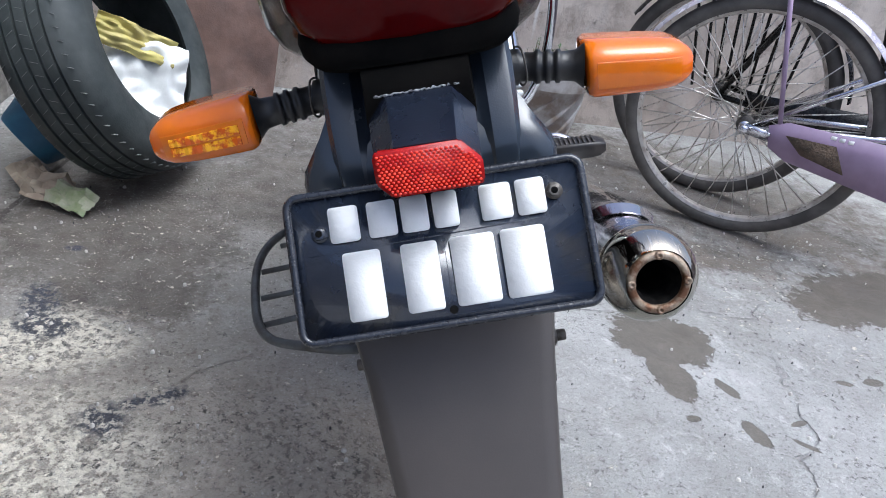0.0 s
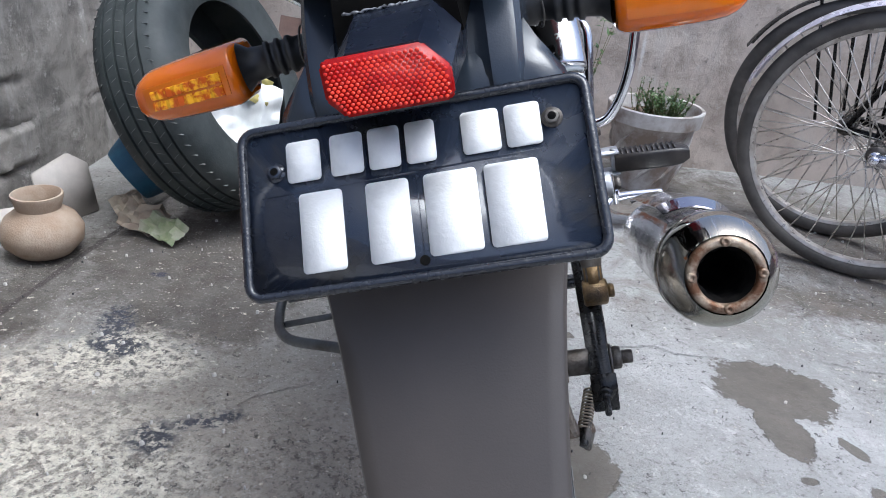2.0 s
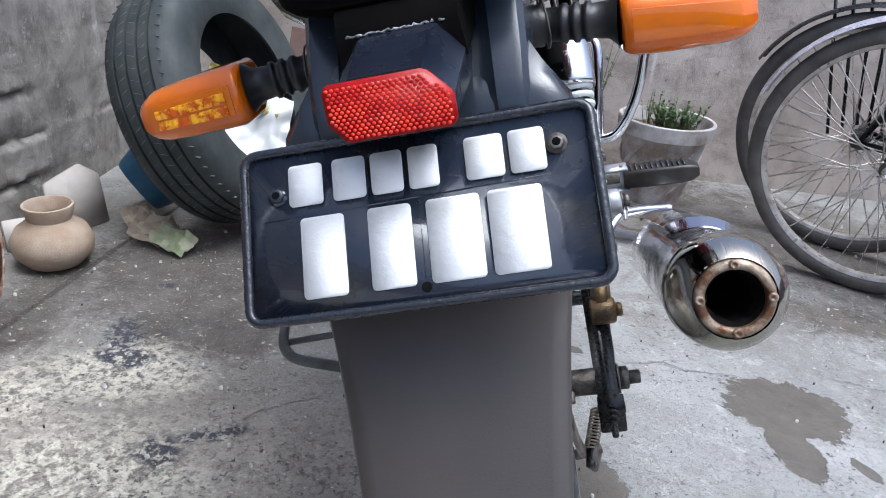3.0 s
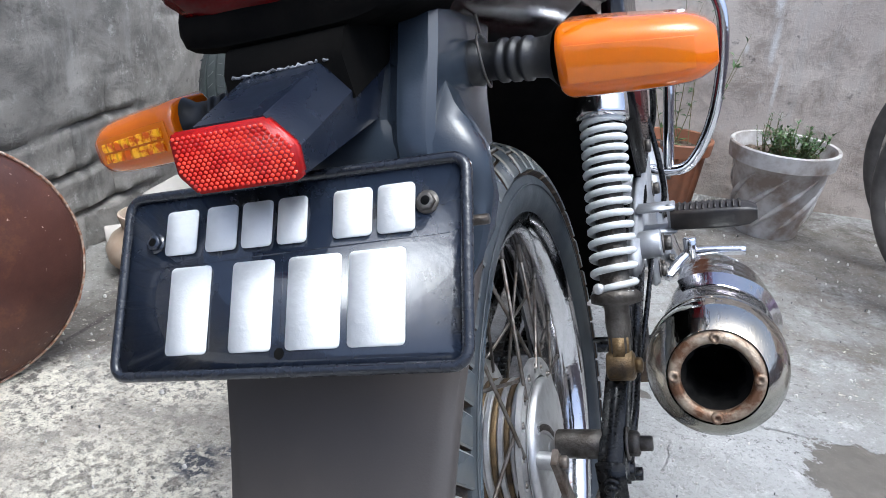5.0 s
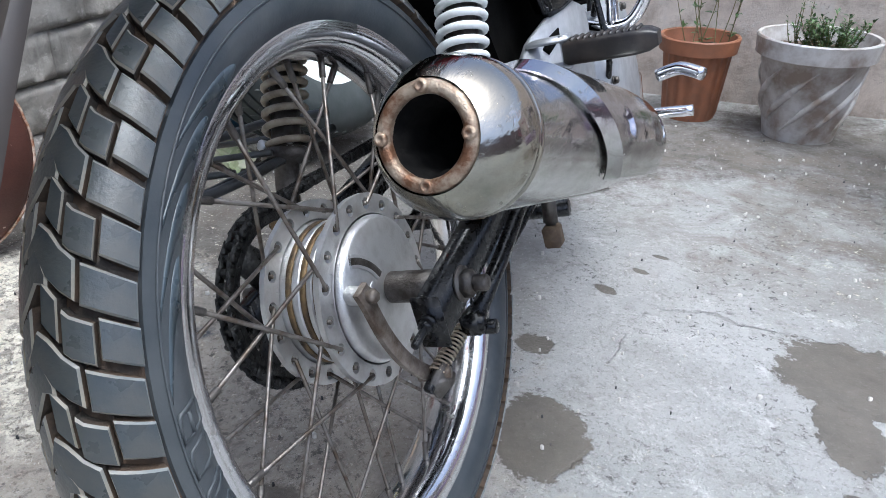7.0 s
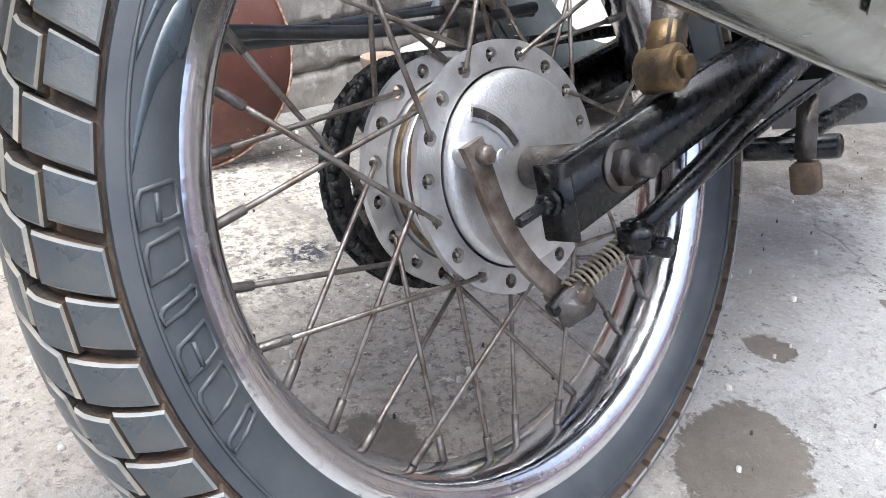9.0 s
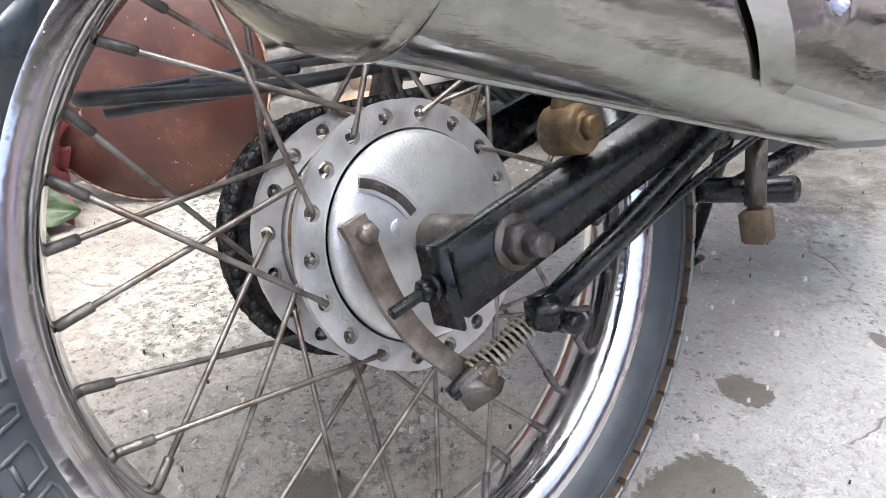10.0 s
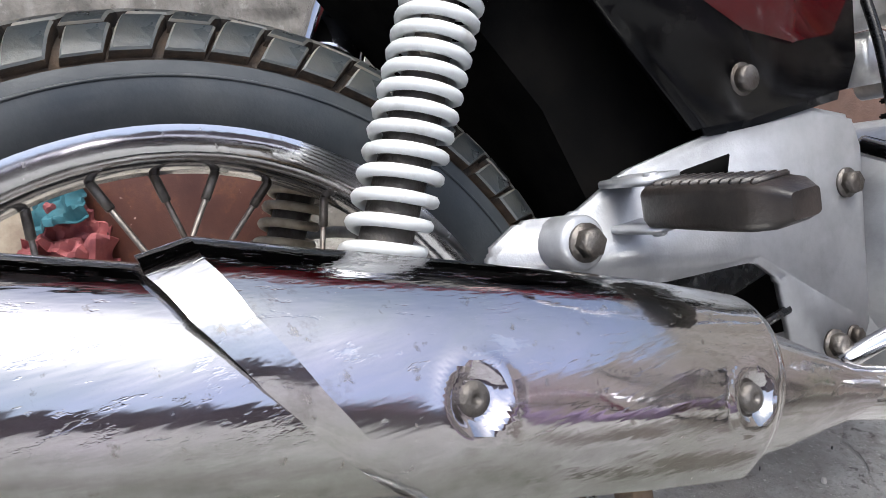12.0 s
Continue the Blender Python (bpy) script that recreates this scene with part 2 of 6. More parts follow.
    c = m.mix(m.math("MULTIPLY", wet, 0.90), c, m.mix(m.noise(19, 7, 0.7, 0.3, 0.7), (0.058, 0.049, 0.036), (0.115, 0.098, 0.078)))
    dry = m.span(wet, 1.0, 0.2)
    c = m.mix(m.math("MULTIPLY", dry, m.math("MULTIPLY", m.noise(150, 6, 0.75, 0.55, 0.63), 0.48)), c, (0.17, 0.155, 0.14))
    c = m.mix(m.math("MULTIPLY", dry, m.math("MULTIPLY", m.noise(190, 5, 0.75, 0.60, 0.65), 0.5)), c, (0.72, 0.70, 0.66))
    m.set(color=c, rough=m.math("SUBTRACT", m.span(mid, 0.88, 0.70), m.math("MULTIPLY", wet, 0.34)))
    h = m.math("ADD", m.math("MULTIPLY", grit, 0.5), m.math("ADD", m.math("MULTIPLY", fine, 0.4), m.math("MULTIPLY", mid, 0.8)))
    h = m.math("ADD", h, m.math("MULTIPLY", peel, 0.5))
    h = m.math("SUBTRACT", h, m.math("ADD", m.math("MULTIPLY", crack, 2.0), m.math("MULTIPLY", pits, 0.5)))
    h = m.math("MULTIPLY", h, m.span(wet, 1.0, 0.3))
    m.bump(h, 1.0, 0.003)
    return m.m


def plaster(name, a, b, stain, drips=()):
    """Weathered plaster: mottled, streaked downwards, gritty. drips: white runs of paint, as x, z, half width, half height."""
    m = Mat(name)
    big, mid, fine = m.noise(2.4, 8, 0.68, 0.36, 0.62, dist=0.6), m.noise(10, 9, 0.72, 0.44, 0.62, dist=0.3), m.noise(170, 5, 0.7, 0.3, 0.7)
    c = m.mix(big, a, b)
    c = m.mix(m.math("MULTIPLY", mid, 0.7), c, stain)
    streak = m.noise(7, 6, 0.65, 0.52, 0.68, stretch=(3.0, 3.0, 0.3))
    c = m.mix(m.math("MULTIPLY", streak, 0.35), c, (0.55, 0.53, 0.50))
    c = m.mix(m.math("MULTIPLY", m.noise(19, 8, 0.75, 0.57, 0.65), 0.55), c, (0.64, 0.61, 0.57))
    c = m.mix(m.math("MULTIPLY", m.noise(27, 8, 0.75, 0.60, 0.67), 0.6), c, (0.09, 0.08, 0.07))
    c = m.mix(m.math("MULTIPLY", m.noise(1.3, 5, 0.6, 0.48, 0.62), 0.45), c, stain)
    c = m.mix(m.math("MULTIPLY", fine, 0.14), c, (0.12, 0.11, 0.10))
    for x, z, rx, rz in drips:
        mp = m.t.nodes.new("ShaderNodeMapping")
        mp.vector_type = "TEXTURE"
        mp.inputs["Location"].default_value, mp.inputs["Scale"].default_value = (x, 0, z), (rx, 1000, rz)
        ln = m.t.nodes.new("ShaderNodeVectorMath")
        ln.operation = "LENGTH"
        m.link(m.tc, mp.inputs[0]).link(mp.outputs[0], ln.inputs[0])
        r = m.t.nodes.new("ShaderNodeMapRange")
        r.inputs[1].default_value, r.inputs[2].default_value = 1.2, 0.5
        m.link(m.math("ADD", ln.outputs["Value"], m.math("MULTIPLY", m.noise(60, 6, 0.75, 0.3, 0.7), 0.5)), r.inputs[0])
        c = m.mix(m.math("MULTIPLY", r.outputs[0], 0.75), c, (0.75, 0.74, 0.72))
    m.set(color=c, rough=0.9)
    m.bump(m.math("ADD", m.math("MULTIPLY", fine, 0.25), mid), 0.45, 0.005)
    return m.m


def clear_plastic(name, color, rough=0.12, see=0.6):
    m = Mat(name, rough=rough)
    n = m.noise(20, 4)
    m.set(color=m.mix(n, color, tuple(c * 0.85 for c in color)))
    m.b.inputs["Transmission Weight"].default_value = see
    m.b.inputs["IOR"].default_value = 1.45
    m.b.inputs["Coat Weight"].default_value = 0.5
    m.b.inputs["Coat Roughness"].default_value = 0.02
    m.b.inputs["Coat IOR"].default_value = 1.5
    m.bump(m.noise(60, 2), 0.03, 0.001)
    return m.m


M_FLOOR = concrete()
M_WALL_BACK = plaster("stained_cement_plaster", (0.55, 0.475, 0.415), (0.71, 0.63, 0.555), (0.31, 0.255, 0.21), [(0.365, 0.50, 0.014, 0.10), (0.395, 0.37, 0.009, 0.10), (0.29, 0.475, 0.010, 0.02), (0.355, 0.62, 0.02, 0.06)])
# for the unseen east wall: dark purplish for the muffler's reflected band
M_WALL_MIRRORED = plaster("dark_mirrored_plaster", (0.150, 0.115, 0.120), (0.235, 0.185, 0.190), (0.085, 0.066, 0.068))
M_WALL_SIDE = plaster("weathered_brick_plaster", (0.245, 0.228, 0.205), (0.42, 0.392, 0.355), (0.105, 0.10, 0.09))
M_OIL = worn("oil_stain", (0.02, 0.02, 0.022), (0.05, 0.05, 0.055), 40, (0.3, 0.6), fine=200, bump=0.3)
M_CHALK = worn("white_scuff", (0.62, 0.60, 0.56), (0.45, 0.43, 0.40), 60, (0.7, 0.9), fine=300, bump=0.3)
M_RUBBER = worn("tyre_rubber", (0.034, 0.041, 0.048), (0.064, 0.070, 0.074), 14, (0.36, 0.52), fine=350, bump=0.08, spec=0.45)
M_TREAD = worn("worn_tread_rubber", (0.040, 0.051, 0.060), (0.100, 0.095, 0.081), 13, (0.25, 0.42), fine=300, bump=0.12, spec=0.5)
# pale dust on the block edges plus their highlight, both in the colour
M_TREAD_EDGE = worn("dust_and_highlight_edge", (0.17, 0.18, 0.18), (0.34, 0.295, 0.22), 16, (0.36, 0.6), fine=300, bump=0.2)
M_MUD = worn("dried_mud", (0.115, 0.072, 0.042), (0.030, 0.025, 0.020), 30, (0.7, 0.95), fine=300, bump=0.4, lo=0.3, hi=0.6)
M_FEATHER = worn("glossy_sidewall_rubber", (0.050, 0.066, 0.078), (0.034, 0.044, 0.052), 18, (0.22, 0.36), fine=350, bump=0.06)
M_BIKETYRE = worn("dusty_bicycle_rubber", (0.060, 0.055, 0.050), (0.115, 0.105, 0.095), 12, (0.55, 0.8), fine=260, bump=0.15)
M_CHROME = chrome("pitted_chrome")
M_RIM = chrome("dulled_rim_chrome", (0.70, 0.70, 0.72), (0.26, 0.22, 0.19), 0.60, (0.07, 0.20), 30)
M_BIKESPOKE = worn("pale_bicycle_spoke", (0.62, 0.60, 0.57), (0.40, 0.36, 0.32), 40, (0.25, 0.45), metal=0.9, fine=400)
M_SPRING_DIRTY = worn("grimy_spring", (0.40, 0.35, 0.26), (0.20, 0.155, 0.11), 45, (0.4, 0.6), fine=300, bump=0.2)
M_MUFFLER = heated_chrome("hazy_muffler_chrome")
# straw base: the end cone's warm reflection put into its colour
M_CAP = heated_chrome("warm_reflection_chrome", (0.56, 0.50, 0.40), (0.52, 0.515, 0.50), 0.62)
M_TIP = worn("rusty_exhaust_tip", (0.44, 0.36, 0.27), (0.14, 0.068, 0.035), 60, (0.35, 0.65), metal=0.6, fine=400, bump=0.35, lo=0.40, hi=0.60)
M_SOOT = worn("exhaust_soot", (0.005, 0.005, 0.005), (0.012, 0.011, 0.010), 60, (0.85, 1.0), fine=300, spec=0.05)
M_ALLOY = worn("cast_alloy", (0.62, 0.62, 0.615), (0.45, 0.44, 0.43), 35, (0.32, 0.5), metal=0.85, fine=500, bump=0.2)
M_ALLOY_PAINT = worn("silver_paint", (0.42, 0.43, 0.45), (0.33, 0.335, 0.35), 30, (0.3, 0.45), metal=0.5, fine=500, bump=0.08)
M_SPOKE = worn("dull_spoke_steel", (0.24, 0.22, 0.20), (0.11, 0.085, 0.065), 60, (0.35, 0.6), metal=0.9, fine=500)
M_STEEL = worn("grimy_steel", (0.16, 0.148, 0.135), (0.060, 0.050, 0.042), 45, (0.35, 0.6), metal=0.8, fine=400, bump=0.3)
M_LEVER = worn("brown_grey_lever_steel", (0.27, 0.235, 0.20), (0.11, 0.080, 0.058), 40, (0.35, 0.6), metal=0.6, fine=400, bump=0.3)
M_BRASS = worn("tarnished_bush", (0.20, 0.135, 0.065), (0.06, 0.043, 0.028), 50, (0.35, 0.6), metal=0.6, fine=400, bump=0.3)
M_BLACK = worn("black_frame_paint", (0.003, 0.003, 0.0035), (0.013, 0.0095, 0.0075), 60, (0.20, 0.36), fine=400, bump=0.03, lo=0.60, hi=0.76, spec=0.45)
M_GREASE = worn("greasy_chain", (0.012, 0.012, 0.012), (0.05, 0.048, 0.045), 120, (0.25, 0.5), metal=0.5, fine=400, bump=0.4)
M_PLASTIC = worn("faded_black_plastic", (0.019, 0.026, 0.037), (0.035, 0.044, 0.058), 9, (0.12, 0.28), fine=700, bump=0.05, lo=0.3, hi=0.7, spec=0.75)
M_GLUE = worn("old_grey_glue", (0.10, 0.10, 0.105), (0.36, 0.36, 0.38), 240, (0.4, 0.7), fine=600, bump=0.3, lo=0.42, hi=0.6)
M_HOOD = worn("navy_black_plastic", (0.007, 0.010, 0.019), (0.014, 0.018, 0.030), 14, (0.18, 0.34), fine=600, bump=0.05, lo=0.35, hi=0.7, spec=0.5)
M_STALK = worn("black_rubber_stalk", (0.010, 0.010, 0.011), (0.022, 0.021, 0.020), 30, (0.35, 0.5), fine=500, bump=0.06)
M_FLAP = worn("dusty_black_flap", (0.045, 0.0395, 0.0365), (0.066, 0.0565, 0.0505), 6, (0.38, 0.52), fine=700, bump=0.05, lo=0.3, hi=0.7)
M_PLATE = worn("black_plate_paint", (0.013, 0.018, 0.031), (0.040, 0.036, 0.029), 24, (0.16, 0.30), coat=0.8, fine=120, bump=0.12, lo=0.52, hi=0.72)
M_WHITE = worn("white_sign_paint", (0.82, 0.82, 0.80), (0.66, 0.66, 0.64), 50, (0.3, 0.5), fine=200, bump=0.15, lo=0.55, hi=0.8)
M_SPRING = worn("pale_grey_spring_paint", (0.60, 0.62, 0.62), (0.42, 0.42, 0.40), 45, (0.3, 0.5), fine=300, bump=0.1, lo=0.5, hi=0.75)
M_RED = worn("red_gloss_paint", (0.12, 0.004, 0.008), (0.075, 0.004, 0.007), 8, (0.10, 0.22), coat=0.12, fine=300, bump=0.03, spec=0.3)
M_TAIL = worn("red_lamp_lens", (0.062, 0.0006, 0.001), (0.045, 0.0005, 0.001), 30, (0.1, 0.2), fine=300, bump=0.03, spec=0.12)
M_AMBER = clear_plastic("amber_lens", (0.86, 0.185, 0.0008), 0.05, 0.3)
M_WINDOW = clear_plastic("amber_window", (0.92, 0.235, 0.0015), 0.03, 0.3)
# two-tone noise paints the glints of light shining through the left lens
M_GLINT = worn("painted_glint_flute", (1.0, 0.50, 0.008), (0.62, 0.10, 0.001), 150, (0.08, 0.2), lo=0.44, hi=0.56, fine=300, bump=0.1)
M_GUARD = worn("dull_grey_tube", (0.10, 0.105, 0.105), (0.05, 0.045, 0.04), 30, (0.35, 0.55), metal=0.3, fine=300)
M_FOIL = worn("lamp_reflector_foil", (0.95, 0.88, 0.70), (0.80, 0.66, 0.42), 90, (0.2, 0.4), metal=0.15, fine=200, bump=0.3)
def reflector_red():
    """Deep red moulded plastic that glints in tiny cells."""
    m = Mat("red_reflector", spec=0.35)
    m.set(color=m.mix(m.noise(70, 4, 0.6, 0.4, 0.6), (0.40, 0.006, 0.005), (0.28, 0.004, 0.004)), rough=0.2)
    m.bump(m.noise(900, 2), 0.2, 0.0004)
    return m.m


M_GLASSRED = reflector_red()
# brighter than the red behind: the reflector's glints put into the colour
M_FACET = worn("painted_glint_facet", (0.95, 0.055, 0.024), (0.62, 0.012, 0.008), 110, (0.12, 0.25), fine=500, bump=0.05, lo=0.42, hi=0.6)


def painted_pan():
    """Maroon paint, specked with pale flakes and rubbed to rust."""
    m = Mat("maroon_painted_iron")
    c = m.mix(m.noise(7, 6, 0.65), (0.050, 0.017, 0.012), (0.088, 0.034, 0.024))
    c = m.mix(m.math("MULTIPLY", m.noise(13, 8, 0.75, 0.54, 0.64), 0.8), c, (0.13, 0.052, 0.026))
    spots = m.math("MULTIPLY", m.noise(60, 5, 0.7, 0.66, 0.68), m.noise(6, 3, 0.5, 0.45, 0.6))
    c = m.mix(spots, c, (0.62, 0.50, 0.42))
    m.set(color=c, rough=m.span(m.noise(18, 5), 0.30, 0.55))
    m.bump(m.math("ADD", m.noise(240, 3), spots), 0.25, 0.001)
    return m.m


M_PAN = painted_pan()
M_RUST = worn("flaking_rust", (0.24, 0.10, 0.05), (0.5, 0.4, 0.33), 80, (0.7, 0.95), fine=300, bump=0.5)
M_CLAY = worn("dusty_clay", (0.36, 0.265, 0.19), (0.47, 0.385, 0.30), 14, (0.75, 0.95), fine=240, bump=0.3)
M_TERRA = worn("terracotta_plastic", (0.30, 0.12, 0.06), (0.20, 0.09, 0.05), 14, (0.5, 0.7), fine=240, bump=0.15)
M_POT = worn("dirty_white_pot", (0.54, 0.525, 0.51), (0.25, 0.20, 0.165), 11, (0.5, 0.7), fine=240, bump=0.15, lo=0.40, hi=0.62)
M_SOIL = worn("dry_soil", (0.16, 0.115, 0.08), (0.08, 0.06, 0.045), 50, (0.9, 1.0), fine=160, bump=0.8, dist=0.006)
M_LEAF = worn("small_green_leaf", (0.045, 0.10, 0.025), (0.09, 0.14, 0.045), 30, (0.45, 0.6), fine=200)
M_STEM = worn("plant_stem", (0.16, 0.13, 0.06), (0.10, 0.12, 0.04), 30, (0.6, 0.8), fine=200)
M_LILAC = worn("lilac_bicycle_paint", (0.36, 0.265, 0.39), (0.29, 0.21, 0.31), 14, (0.3, 0.5), fine=300, bump=0.08)
M_LILACGUARD = worn("pale_lilac_guard", (0.62, 0.59, 0.66), (0.46, 0.42, 0.48), 12, (0.18, 0.36), metal=0.35, fine=300, bump=0.08)
M_BIKERIM = worn("dull_pale_rim", (0.56, 0.53, 0.49), (0.34, 0.30, 0.26), 30, (0.25, 0.45), metal=0.5, fine=400, bump=0.1)
M_MAROONBIKE = worn("maroon_bicycle_paint", (0.22, 0.05, 0.08), (0.16, 0.04, 0.06), 20, (0.35, 0.5), fine=300, bump=0.08)
M_BIKECHROME = chrome("bicycle_chrome", (0.7, 0.7, 0.74), (0.35, 0.30, 0.25), 0.6, (0.08, 0.25))
M_CARTYRE = worn("old_car_tyre", (0.024, 0.031, 0.032), (0.058, 0.066, 0.065), 9, (0.5, 0.75), fine=260, bump=0.15)
M_TYREDUST = worn("grey_tread_dust", (0.20, 0.21, 0.20), (0.10, 0.105, 0.10), 60, (0.7, 0.9), fine=260)
M_TILE = worn("pale_marble_offcut", (0.52, 0.48, 0.43), (0.40, 0.365, 0.325), 10, (0.45, 0.65), fine=240, bump=0.1)
M_CARD = worn("crumpled_card", (0.40, 0.34, 0.26), (0.27, 0.215, 0.165), 20, (0.7, 0.9), fine=200, bump=0.3)
M_BOARD = worn("reddish_board", (0.14, 0.085, 0.066), (0.085, 0.052, 0.042), 12, (0.7, 0.9), fine=200, bump=0.3)
M_PINK = worn("faded_pink_cloth", (0.30, 0.085, 0.085), (0.17, 0.045, 0.055), 22, (0.7, 0.9), fine=500, bump=0.4)
M_TEAL = worn("teal_cloth", (0.03, 0.12, 0.15), (0.02, 0.08, 0.10), 22, (0.7, 0.9), fine=500, bump=0.4)
M_PANEL = worn("gloss_black_panel", (0.003, 0.003, 0.0035), (0.010, 0.009, 0.009), 20, (0.12, 0.26), fine=500, bump=0.03, lo=0.5, hi=0.8, spec=0.2)
M_SHELL = worn("dark_maroon_black_gloss", (0.010, 0.004, 0.004), (0.022, 0.007, 0.006), 9, (0.10, 0.24), fine=500, bump=0.03, lo=0.4, hi=0.7)
M_PLATERIM = worn("chipped_black_rim", (0.012, 0.014, 0.020), (0.33, 0.33, 0.34), 70, (0.18, 0.34), coat=0.5, fine=200, bump=0.25, lo=0.66, hi=0.70)
M_PEG = worn("worn_brown_black_rubber", (0.012, 0.010, 0.009), (0.035, 0.028, 0.024), 40, (0.3, 0.5), fine=400, bump=0.1)
M_BIGLEAF = worn("limp_green_leaf", (0.030, 0.052, 0.020), (0.075, 0.10, 0.045), 60, (0.4, 0.6), fine=200, bump=0.3)
M_CLOTH = worn("white_plastic_sheet", (0.78, 0.79, 0.78), (0.62, 0.64, 0.62), 12, (0.3, 0.5), fine=120, bump=0.2)
M_YELLOW = worn("yellowed_plastic_sheet", (0.55, 0.48, 0.14), (0.42, 0.36, 0.14), 16, (0.35, 0.55), fine=120, bump=0.2)
M_GREENPLASTIC = worn("green_wrapper", (0.20, 0.25, 0.12), (0.38, 0.37, 0.28), 20, (0.4, 0.6), fine=120, bump=0.2)
M_BLUE = worn("blue_plastic", (0.02, 0.075, 0.14), (0.03, 0.11, 0.18), 20, (0.35, 0.5), fine=200)
M_WOOD = worn("old_wood_block", (0.15, 0.105, 0.065), (0.085, 0.06, 0.042), 60, (0.7, 0.9), fine=200, bump=0.4)
# darker than any paint here: deep shade put into the colour
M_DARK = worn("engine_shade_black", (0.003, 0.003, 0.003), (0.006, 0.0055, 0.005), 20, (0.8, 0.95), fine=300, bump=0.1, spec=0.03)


# ---- mesh helpers ----
def part(name, bm, material, parent=None, label="", sharp=38.0):
    """Links a bmesh as one mesh object under a thing or a part. material: one, or a list."""
    limit = radians(sharp)
    for f in bm.faces:
        f.smooth = True
    for e in bm.edges:
        e.smooth = len(e.link_faces) != 2 or e.calc_face_angle(0.0) < limit
    me = bpy.data.meshes.new(name)
    bm.to_mesh(me)
    bm.free()
    for m in material if isinstance(material, list) else [material]:
        me.materials.append(m)
    ob = new(name, me)
    if parent is not None:
        ob.parent = parent
    if label:
        ob["label"] = label
    return ob


def empty(name, matrix, label, category, group="", kind=""):
    ob = new(name)
    ob.empty_display_size = 0.05
    ob.matrix_world = matrix
    return tagged(ob, label, category, group, kind)


def curve(pts, n=8, closed=False):
    """A smooth line through points."""
    p = [Vector(q) for q in pts]
    out, last = [], len(p) if closed else len(p) - 1
    for i in range(last):
        if closed:
            a, b, c, d = p[i - 1], p[i], p[(i + 1) % len(p)], p[(i + 2) % len(p)]
        else:
            a, b, c, d = p[max(i - 1, 0)], p[i], p[i + 1], p[min(i + 2, len(p) - 1)]
        for k in range(n):
            t = k / n
            out.append(0.5 * (2 * b + (c - a) * t + (2 * a - 5 * b + 4 * c - d) * t * t + (3 * b - a - 3 * c + d) * t**3))
    if not closed:
        out.append(p[-1])
    return out


def tube(bm, pts, r, seg=10, closed=False, mat=0):
    """A round bar along points; r: one radius or one a point."""
    pts = [Vector(q) for q in pts]
    n = len(pts)
    rs = [r] * n if isinstance(r, (int, float)) else r
    rings, up = [], None
    for i, q in enumerate(pts):
        d = (pts[(i + 1) % n] - pts[i - 1]) if closed else (pts[min(i + 1, n - 1)] - pts[max(i - 1, 0)])
        d.normalize()
        if up is None:
            up = d.orthogonal().normalized()
        up = (up - d * up.dot(d)).normalized()
        side = d.cross(up)
        rings.append([bm.verts.new(q + rs[i] * (math.cos(a) * up + math.sin(a) * side)) for a in (2 * math.pi * k / seg for k in range(seg))])
    faces = []
    for i in range(n if closed else n - 1):
        a, b = rings[i], rings[(i + 1) % n]
        faces += [bm.faces.new((a[k], a[(k + 1) % seg], b[(k + 1) % seg], b[k])) for k in range(seg)]
    if not closed:
        faces += [bm.faces.new(rings[0][::-1]), bm.faces.new(rings[-1])]
    for f in faces:
        f.material_index = mat
    return bm


def lathe(bm, profile, m=None, seg=48, closed=False, mat=0):
    """Turns (along, radius) round the x axis, then places it by m."""
    m = m or Matrix()
    rings = []
    for x, r in profile:
        if r < 1e-6:
            rings.append([bm.verts.new(m @ Vector((x, 0, 0)))] * seg)
        else:
            rings.append([bm.verts.new(m @ Vector((x, r * math.cos(a), r * math.sin(a)))) for a in (2 * math.pi * k / seg for k in range(seg))])
    for i in range(len(rings) if closed else len(rings) - 1):
        a, b = rings[i], rings[(i + 1) % len(rings)]
        for k in range(seg):
            q = [a[k], b[k], b[(k + 1) % seg], a[(k + 1) % seg]]
            q = [v for j, v in enumerate(q) if v not in q[:j]]
            if len(q) > 2:
                bm.faces.new(q).material_index = mat
    return bm


def along(p, q):
    """A frame at p whose x axis points to q."""
    d = (Vector(q) - Vector(p)).normalized()
    return Matrix.Translation(p) @ d.to_track_quat("X", "Z").to_matrix().to_4x4()


def rod(bm, p, q, r, seg=12, bevel=0.0, mat=0):
    """A straight pin with eased ends."""
    n, b = (Vector(q) - Vector(p)).length, bevel or r * 0.15
    return lathe(bm, [(0, 0), (0, r - b), (b, r), (n - b, r), (n, r - b), (n, 0)], along(p, q), seg, mat=mat)


def nut(bm, p, d, r, h, mat=0, seg=6):
    """A hexagon nut with a washer at p, pointing along d."""
    q = Vector(p) + Vector(d).normalized() * h
    m = along(p, q)
    lathe(bm, [(0, 0), (0, r * 1.3), (h * 0.2, r * 1.3), (h * 0.2, 0)], m, 16, mat=mat)
    lathe(bm, [(h * 0.2, 0), (h * 0.2, r), (h * 0.85, r), (h, r * 0.8), (h, 0)], m, seg, mat=mat)
    return bm


